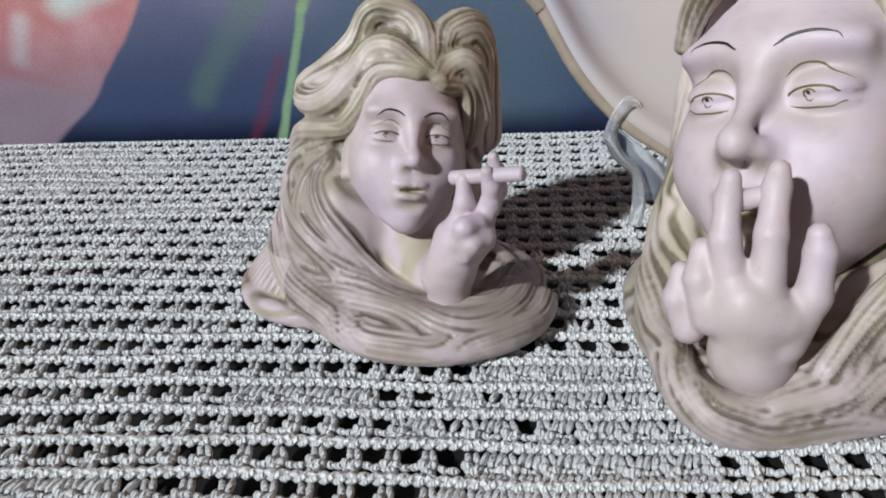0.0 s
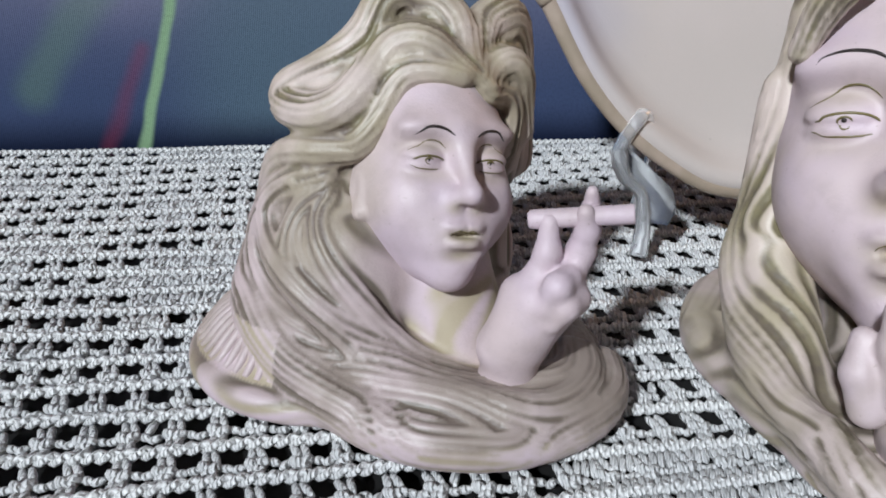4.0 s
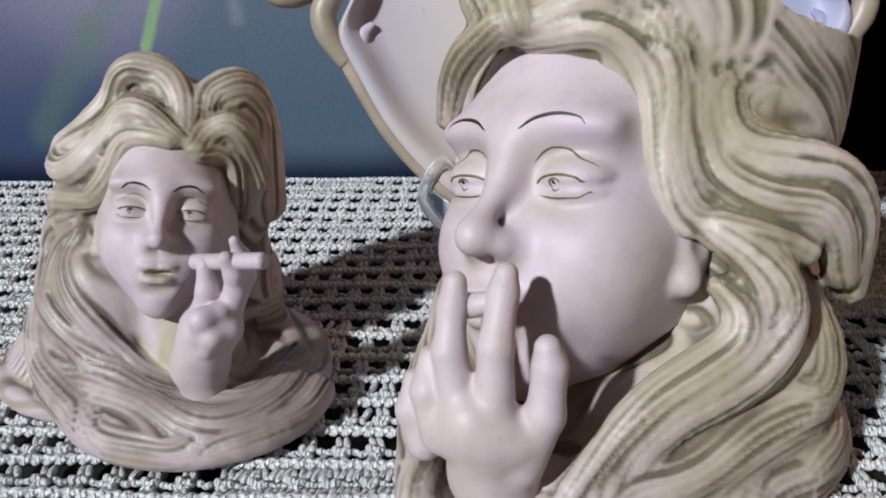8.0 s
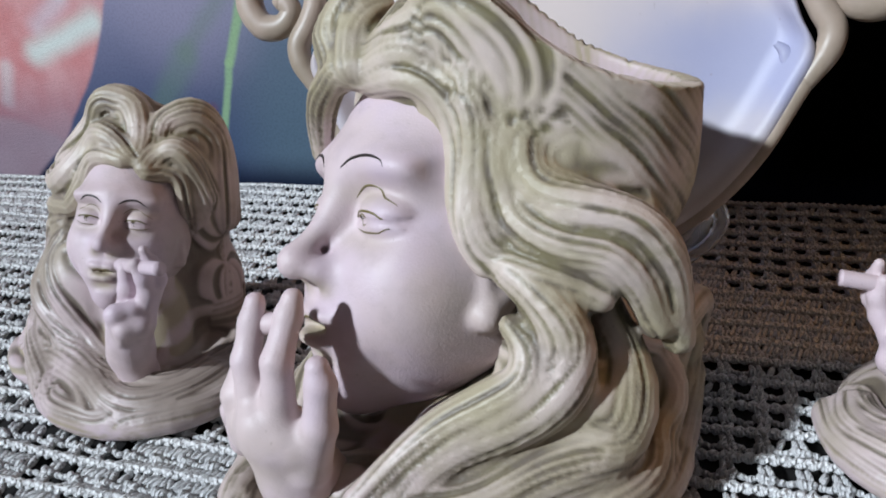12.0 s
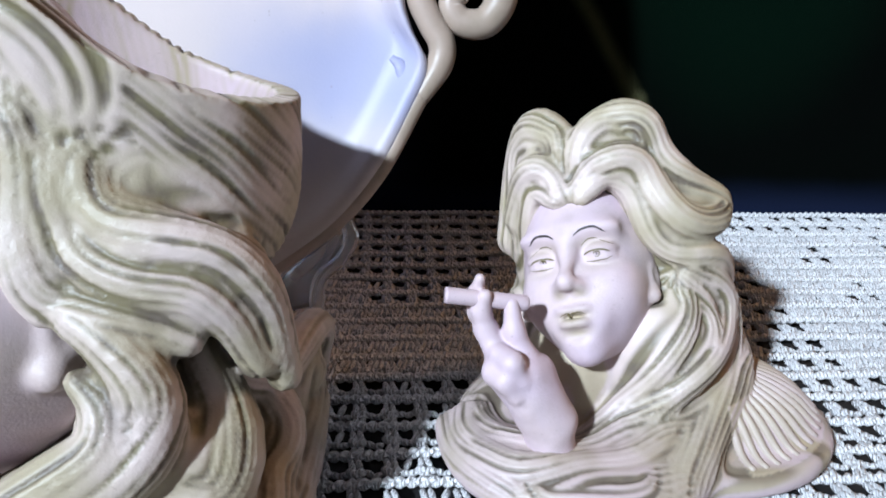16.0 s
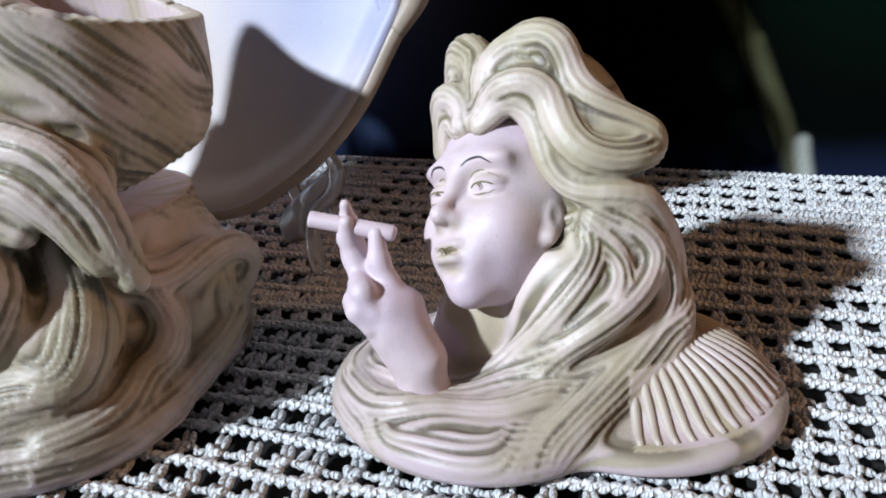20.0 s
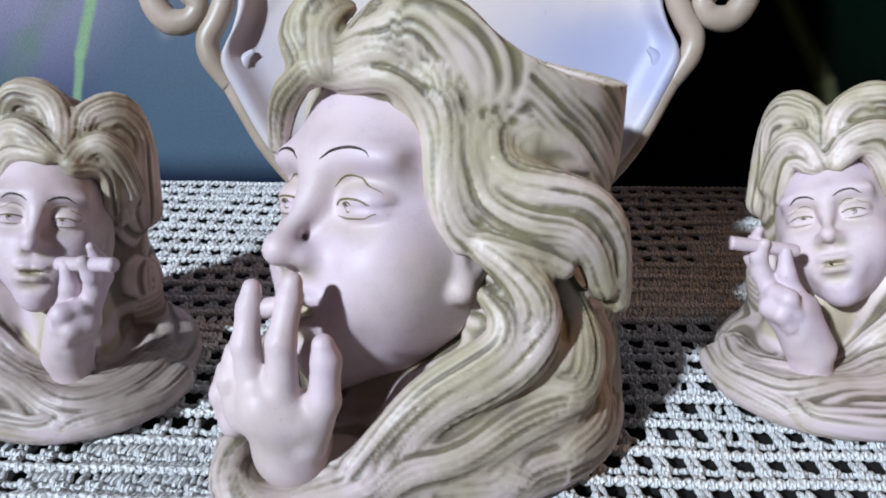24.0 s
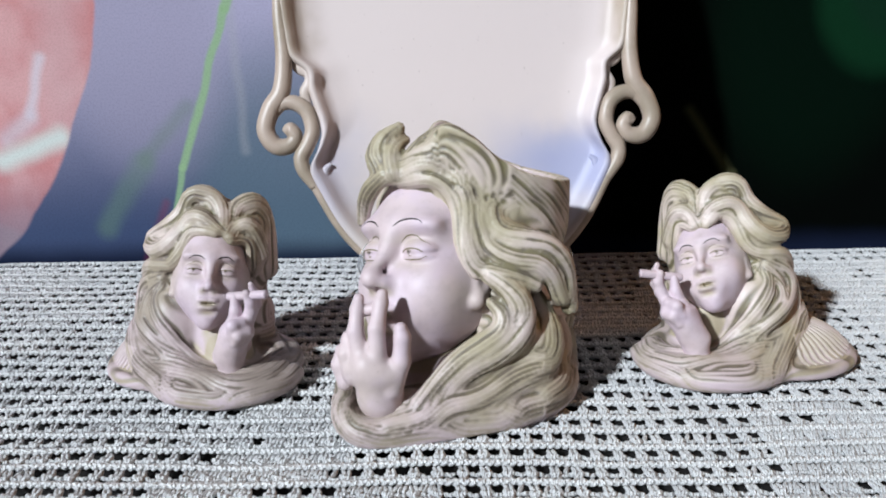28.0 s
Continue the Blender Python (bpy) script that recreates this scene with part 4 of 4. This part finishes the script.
def small_hair(sc, lobe):
    def dish(x, y, z):
        w = max(0, 1 - z / 16)
        return (x + lobe[0] * w, y + lobe[1] * w, z)
    # two lobes over the brow, parted in the middle, and the flick at the side
    sc.rope((3, 5, 5, 5, 5, 5, 5), (16, 2, 75), (15, 7, 81), (10, 13, 86), (4, 14, 89), (-2, 13, 87), (-6, 12, 82), (-10.6, 12, 75), (-17, 15, 70), (-22, 18, 67), (-25.5, 20, 66))
    sc.rope((3, 4.5, 5, 5, 5, 4.5, 4), (15, -1, 75), (9, 2, 78), (3, 3, 80.5), (-2, 6, 78), (-7, 4, 71), (-13, 3, 65.5), (-19, 7, 63), (-24, 13, 63.5), (-27, 18, 63))
    sc.rope((2.5, 3.5, 4, 4, 4, 4), (12.6, -3.3, 74.4), (6, -1.5, 75.5), (0, 1.5, 73), (-4, 1, 65), (-9, 0, 59), (-15, 0, 56.5), (-22, 4, 56), (-28, 12, 53), (-31, 17, 46))
    sc.rope((3, 4, 4.5, 4, 3), (-17, 5, 52), (-24, 7, 49), (-29, 11, 41), (-30, 6, 34), (-26, -6, 29), (-20, -13, 23), (-13, -19, 14))
    sc.rope((3, 5, 5.5, 5.5, 6, 6), (17, 2, 74), (18, 8, 78), (21.5, 13, 81), (27, 17, 82.5), (31, 20, 78), (32, 21, 69), (32, 20, 58.8), (32, 18, 48))
    sc.rope((3, 4, 4, 4), (19, -1, 72), (23, 2.6, 75), (27.5, 4.8, 74.5), (30, 8.8, 68), (30, 10.8, 57))
    sc.rope((2.5, 3, 2.5), (21, -2.3, 70), (25.3, 0, 69.5), (27.4, 3, 63), (26.6, 5.7, 54))
    # the long fall from the ear into the dish
    sc.rope((4, 5.5, 6, 5.5, 5, 5, 4), (-16, 7, 49), (-23.5, 10, 44.4), (-30, 13.6, 36.4), (-31.4, 11.8, 26.4), (-26, 0, 18), (-18.5, -12, 12), dish(-7, -24, 8), dish(9.7, -34, 6), dish(25, -36.8, 7), dish(37, -30, 8), dish(41, -18, 8))
    sc.rope((3, 4.5, 5, 4.5, 4.5, 3.5), (-16, 4, 46.4), (-21, 4, 40), (-22, -1, 30), (-16, -10, 21), (-8, -18, 13), dish(6.4, -27, 8), dish(21, -30, 7), dish(32, -27, 9), dish(37, -17, 9))
    sc.rope((2.5, 3.5, 3.5, 2.5), (-15.5, 2, 42), (-16.5, -2, 35), (-12.5, -10, 26), (-5, -16.5, 17), dish(7.3, -22, 9.4), dish(16, -24.4, 7.7))
    sc.rope((6, 6.5, 6, 5, 5, 5), (-34, 18, 27), (-35, 9, 19), (-29, -8, 12), dish(-16, -24, 5), dish(8.7, -38.8, 3), dish(30, -40, 4), dish(43, -30, 4), dish(47, -18, 4))
    sc.rope((4, 5, 5, 4), (-22, 14, 51), (-27, 20, 42), (-29, 22, 31), (-31, 14, 23))
    sc.comb((-13, -3, 56), (-21, -2, 53), (-27, 5, 48), (-29, 10, 40), (-30, 3, 34), (-27, -11, 33), (-20, -18, 27), (-13, -19, 16), (-11, -27, 11))
    sc.comb((-30, 27, 35), (-35, 29, 19), (-38, 23, 14), (-35, 4, 17), (-30, -10, 12), (-27, -18, 6), (-19, -26, 0))
    sc.comb((-4, -42, 3), (12, -46, 3), (30, -42, 3), (45, -28, 3), (50, -10, 3), (46, 8, 3))
    sc.comb((20, 30, 85), (24, 36, 65), (22, 38, 40), (20, 38, 15))
    sc.comb((0, 30, 88), (-4, 36, 65), (-8, 38, 40), (-14, 38, 15))


def small_figurine(wing=0.0, wrist=(0, 0), lobe=(0, 0), turn=L_TURN, place=L_FACE):
    sc = Sculpt()
    small_hair(sc, lobe)
    core = lambda P: small_body(P, wing, lobe)

    def hair(v):
        skin = np.minimum(np.linalg.norm((v - (13, -9, 20)) / (15, 14, 24), axis=1), np.linalg.norm((v - (12 + lobe[0], -10 + lobe[1], 6)) / (17, 17, 6), axis=1))
        fan = np.hypot(v[:, 0] + 16 + wing * 0.4, (v[:, 1] - 12) / 0.92)
        turned = np.degrees(np.arctan2(v[:, 1] - 12, v[:, 0] + 16 + wing * 0.4)) % 360
        fan = (turned > 134) & (turned < 238) & (fan > 18) & (fan < 33 + wing) & (v[:, 2] > 4) & (v[:, 2] < 18)
        return np.where(fan, 0.1, soft(skin, 0.9, 1.08) * (0.15 + 0.85 * soft(v[:, 2], 3.5, 7.5)))
    face = posed(lambda Q: face_field(Q, 1.05, 0.060, 0.9), turn, place, SMALL)
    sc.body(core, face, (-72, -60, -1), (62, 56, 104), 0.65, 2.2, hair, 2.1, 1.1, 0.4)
    v, f = surface(face, (-26, -38, 8), (40, 34, 88), 0.6)
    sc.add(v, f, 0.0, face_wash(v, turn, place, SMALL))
    lines_of_face(sc, face, turn, place, SMALL, 0.0075, 0.0055, -0.022)
    at = lambda x, y, z: (x + wrist[0] * max(0, 1 - z / 48), y + wrist[1] * max(0, 1 - z / 48), z)

    def arm(P):
        d = chain(P, [at(17, -24, 2), at(19.0, -26, 12), at(21.5, -29, 22), at(24.5, -31, 32)], [7.0, 5.8, 5.4, 5.0], 2)
        d = join(d, chain(P, [at(17, -27, 19), at(22.5, -31, 31)], [6.0, 6.0]), 3)
        d = join(d, chain(P, [at(22, -31, 26), at(27.5, -32.5, 33)], [5.4, 5.2]), 2)
        d = join(d, chain(P, [at(20, -27, 21), at(20.5, -27, 31)], [5.4, 5.0]), 3)
        d = join(d, chain(P, [at(21.5, -29, 27), at(22.6, -29.2, 36), at(24.4, -29.6, 42), (24.4, -29.0, 48.5)], [3.8, 3.1, 2.7, 2.0]), 1.5)
        d = join(d, chain(P, [at(28.5, -31, 35), at(31.6, -30.5, 42), at(31.8, -31.5, 47), (30.6, -32.4, 51.5)], [3.4, 2.8, 2.4, 1.8]), 1.2)
        d = join(d, chain(P, [at(29, -29, 36), at(33.6, -28, 45), at(33.6, -28.8, 50), (32.6, -30.2, 55)], [3.2, 2.6, 2.2, 1.3]), 1.0)
        d = join(d, chain(P, [at(27.5, -34, 37.5), at(24, -36.8, 37.5), at(22.4, -36.0, 33)], [3.0, 2.9, 2.2]), 1.4)
        d = join(d, chain(P, [at(29.5, -34.5, 33), at(26, -37.2, 33), at(24, -36.4, 29)], [3.0, 2.9, 2.0]), 1.4)
        return d
    v, f = surface(arm, (-12, -54, 0), (44, -12, 60), 0.55)
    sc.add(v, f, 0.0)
    a, b = np.array((20.8, -26.2, 48.2)), np.array((40, -35.0, 51.5))
    v, f = tube([a, a * 0.93 + b * 0.07, (a + b) / 2, a * 0.04 + b * 0.96, b], [1.5, 2.1, 2.05, 2.1, 2.0], 24, 16)
    sc.add(v, f, 0.0)
    for i in range(18):
        a = radians(136 + i * 6.0)
        d = np.array((math.cos(a), math.sin(a)))
        r0, r1 = 19, 31 + wing
        c = np.array((-16 - wing * 0.4, 12))
        pts = [(*(c + d * r * np.array((1.0, 0.92))), 18 - 13 * (r - r0) / (r1 - r0)) for r in np.linspace(r0, r1, 4)]
        p, out = onto(core, spline(pts, 12), 4)
        v, q = tube(p - out * 0.2, [0.9, 1.25, 1.3, 0.8], 12, 7)
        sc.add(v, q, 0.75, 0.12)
    return sc


def jar_top(x, y):
    """Height of the jar's rim: highest behind the forehead, falling steeply to one side and gently to the other."""
    return 92 + 33 / (1 + ((x + 3) / np.where(x > -3, 24, 15)) ** 2) - 0.1 * (y - 5)


def big_body(P):
    """The hollow jar with its base and hair masses, in millimetres."""
    d = slab(P, (-2, 0), 54, 52, -0.5, 10, 4)
    d = join(d, slab(P, (-38, -36), 18, 20, -0.5, 9, 4), 10)
    top = P[2] - jar_top(P[0], P[1])
    waist = 9 * np.exp(-((P[2] - 48) / 16) ** 2)
    d = join(d, np.maximum(slab(P, (18, 16), 38, 34, 0, 140, 4, 2.4) + waist, top), 5)
    d = join(d, ell(P, (-4, 9, 99), (25, 20, 12)), 6)
    d = join(d, limb(P, (-2, 5, 110), (7, 6, 102), 7, 8), 4)
    d = join(d, chain(P, [(14, -6, 88), (26, -12, 73), (42, -14, 66), (47, -14, 54)], [9, 8, 5.5, 2.5], 6), 4)
    d = join(d, ell(P, (19, -13, 44), (14, 14, 18)), 5)
    d = join(d, limb(P, (-2, -30, 16), (30, -22, 28), 11, 15), 7)
    d = join(d, limb(P, (-26, -43, 6), (32, -28, 10), 11, 13), 7)
    d = join(d, chain(P, [(-27, 20, 96), (-30, 20, 64), (-36, 11, 28), (-46, -16, 8)], [8, 7, 9, 10], 6), 6)
    d = join(d, limb(P, (-6, 8, 45), (-8, -8, 8), 15, 17), 8)
    d = join(d, ball(P, (48, 14, 28), 11), 4)
    return cut(d, slab(P, (19, 18), 31, 27, 50, 200, 4, 2.4), 2)


def jar_hair(sc):
    # the wave over the brow that ends in a flick
    sc.rope((4, 6, 6.5, 6, 5.5, 6, 5.5, 4), (-20, 1, 109), (-12, 0, 116), (-1, 1, 119), (8, -1, 115), (13.4, -3, 106), (15, -7.5, 97), (14.4, -13.8, 89.6), (17.4, -18, 81.4), (25, -21, 76.8), (36, -22, 74), (45, -21, 68), (49, -19, 56), (51, -17, 42), free=5)
    sc.rope((4, 6, 6, 5, 5.5, 6, 5.5, 4), (-23, -3, 108), (-10.4, -6, 113), (0.4, -7.5, 113), (7.6, -8.6, 105), (10, -13, 95), (9, -17, 85.6), (12.5, -21, 74.7), (21.7, -24, 68.7), (33.5, -25, 67), (41, -23.6, 61), (46, -21, 48), free=4)
    sc.rope((3.5, 5, 5.5, 4.5, 4.5, 5, 4), (-29, -7, 104), (-18, -8, 107), (-6, -8, 109), (2, -10.5, 103.5), (5.4, -15.5, 93), (4.2, -19.7, 80.5), (7, -24.8, 70), (14.4, -27, 64), (24, -28, 61), (33, -27, 57), free=2)
    sc.rope((2.5, 3.5, 3.5, 3, 2.5), (-29, -10, 102), (-21.3, -12.5, 102.5), (-10, -12, 103), (-2, -13, 98.5), (0.8, -15.6, 88.4), (0.7, -20.8, 78), (3.7, -26, 69.5), (7.9, -29, 64.5))
    # the fall behind the ear and across the chest
    sc.rope((4, 6.5, 7, 7, 6, 4.5), (14.3, -28, 61.5), (22.4, -31, 56), (27, -32.4, 45.8), (24, -35.3, 36), (14.5, -37, 30), (2, -40, 24), (-9, -45, 16), (-17, -49, 8), free=8)
    sc.rope((3, 5, 5.5, 5, 3.5), (14, -32, 51), (18, -34, 46.8), (18, -36.5, 40), (10.6, -38, 35), (0, -40, 29.5), (-10, -44, 22), (-20, -50, 14), free=7)
    sc.rope((5, 7.5, 8.5, 8, 6), (32, -16, 54), (37, -20, 42), (37, -25.3, 27.8), (31, -32, 18), (17, -38.3, 14), (0.6, -43.7, 10), (-16, -50, 7), (-32, -54, 5))
    sc.rope((6, 8, 8, 7, 6, 5), (52, -16, 5.4), (42.5, -31.4, 5), (25.8, -41, 4.6), (4, -46, 3), (-17, -51, 2), (-35.4, -54.7, 2), (-47, -54, 5), (-52.6, -46.4, 9), (-53, -36.7, 14))
    # tuft and temple
    sc.rope((5, 6, 5.5, 3), (-31, 0, 103), (-34, 5, 110), (-30, 8, 117), (-23.6, 9, 122.5), free=4)
    sc.rope((5, 5, 4, 2.5), (-27, -3, 104), (-28, 2, 110), (-25, 6, 115), (-21, 8.5, 117), free=4)
    sc.rope((3.5, 4.5, 4, 3), (-31, -3, 103), (-37, 2, 97), (-40.5, 6, 89), (-42, 8, 80), free=4)
    # the far side, down to its scroll
    sc.rope((3, 3.5, 4, 5.5, 5, 5), (-33, 21, 68), (-36, 20, 50), (-37, 18, 38), (-39, 14, 28), (-44, 6, 20), (-48, -8, 14), (-52, -24, 10), (-53, -36, 12))
    # the scroll at the back and the falls below it
    sc.rope((5, 5.5, 5, 4.5, 4, 3.5, 2.5), (32, -9, 51), (37, -8, 41), (45, -4, 34), (52, 6, 35), (57, 15, 37), (59, 24, 31), (57, 22, 22), (56, 13, 20), (57, 11, 27), free=6)
    sc.rope((4, 6, 6, 5), (47, -4, 31), (50, -5, 22), (48, -14, 14), (44, -28, 11), (36, -39, 9))
    sc.rope((5, 5.5, 5, 4), (56, 14, 15), (54, 0, 9), (51, -15, 6), (45, -30, 5), (33, -42, 5))
    for pts in (((24, 2, 108), (25, -4, 98), (28, -9, 90), (36, -9, 83), (48, 0, 75)), ((33, 0, 101), (35, -5, 95), (42, -4, 87), (52, 7, 79)), ((32, -16, 98), (39, -14, 91), (46, -9, 80), (51, 0, 69), (54, 14, 58), (54, 30, 54)),
                ((40, -14, 101), (47, -9, 95), (53, 0, 86), (55, 12, 74), (55, 32, 65)), ((46, -10, 66), (50, 0, 56), (53, 14, 48), (51, 32, 44)), ((54, 30, 90), (54, 40, 78), (50, 44, 60), (46, 46, 40)),
                ((20, 50, 96), (24, 52, 70), (20, 52, 40), (16, 50, 12)), ((-20, 44, 100), (-26, 40, 70), (-34, 36, 40), (-40, 30, 12))):
        sc.comb(*pts)


def big_figurine():
    sc = Sculpt()
    jar_hair(sc)

    def hair(v):
        inside = (np.abs((v[:, 0] - 19) / 31.6) ** 2.4 + np.abs((v[:, 1] - 18) / 27.6) ** 2.4 < 1) & (v[:, 2] > 49)
        chest = soft(np.linalg.norm((v - (-16, -22, 28)) / (16, 16, 26), axis=1), 0.8, 1.0)
        return np.where(inside, 0.0, chest * (0.25 + 0.75 * soft(v[:, 2], 1.5, 6)))
    face = posed(lambda Q: face_field(Q, 1.2, 0.058, 1.6), B_TURN, B_FACE, BIG)
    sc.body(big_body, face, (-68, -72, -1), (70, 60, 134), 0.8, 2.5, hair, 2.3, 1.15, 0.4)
    v, f = surface(face, (-62, -52, 4), (38, 48, 118), 0.8)
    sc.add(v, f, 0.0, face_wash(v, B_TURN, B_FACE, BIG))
    lines_of_face(sc, face, B_TURN, B_FACE, BIG, 0.006)

    def arm(P):
        d = chain(P, [(-31, -40, 4), (-36, -45, 16), (-38.5, -48, 28)], [10, 9.4, 8.4], 3)
        d = join(d, chain(P, [(-46, -46, 29), (-41, -50, 33), (-32, -51, 29)], [5, 5.4, 5.4]), 4)
        d = join(d, chain(P, [(-43, -48, 34), (-45, -45, 46), (-44, -41.5, 54), (-43.2, -40, 58.5)], [4.2, 3.4, 3.0, 2.4]), 2)
        d = join(d, chain(P, [(-36.5, -50, 36), (-36, -48, 48), (-34, -43, 57), (-33.2, -41.5, 60.5)], [4.3, 3.5, 3.1, 2.5]), 1.6)
        d = join(d, chain(P, [(-47, -46, 27), (-49.5, -44, 36), (-48.5, -41, 42)], [4.4, 3.6, 2.8]), 1.6)
        d = join(d, chain(P, [(-50.5, -42, 22), (-53, -40, 29), (-52, -38, 35)], [4.0, 3.4, 2.6]), 1.6)
        d = join(d, chain(P, [(-31, -50, 22), (-26.5, -51.5, 34), (-25.5, -50, 44), (-26, -49.5, 48)], [5.2, 4.0, 3.5, 2.8]), 1.6)
        return d
    v, f = surface(arm, (-66, -68, 0), (-12, -24, 68), 0.7)
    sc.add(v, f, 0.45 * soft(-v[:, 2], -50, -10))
    v, f = tube([(-44.5, -40, 54), (-42, -40.5, 53.5), (-39, -41, 53.8), (-35.5, -42, 55)], [2.4, 2.8, 2.6, 2.3], 16, 14)
    sc.add(v, f, 0.0)
    return sc


LEFT_AT = Matrix.Translation((-0.022, 0.238, 0))
RIGHT_AT = Matrix.Translation((0.2437, 0.229, 0)) @ Matrix.Diagonal((-0.98, 0.98, 0.98, 1)) @ Matrix.Rotation(radians(24), 4, "Z")
JAR_AT = Matrix.Translation((0.105, 0.212, 0))
left = small_figurine().finish("figurine", LEFT_AT, glaze=STAINED)
tagged(left, "small grey-stained bisque bust with flowing hair holding a cigarette", "figurine", "smoking busts")
right = small_figurine(9.0, (-10, -7), (-9, -5), R_TURN, R_FACE).finish("figurine", RIGHT_AT)
tagged(right, "small tinted bisque bust facing the jar, cigarette in its fingers", "figurine", "smoking busts")
jar = big_figurine().finish("figurine_jar", JAR_AT)
tagged(jar, "large tinted bisque jar shaped as a bust with flowing hair", "jar", "smoking busts")
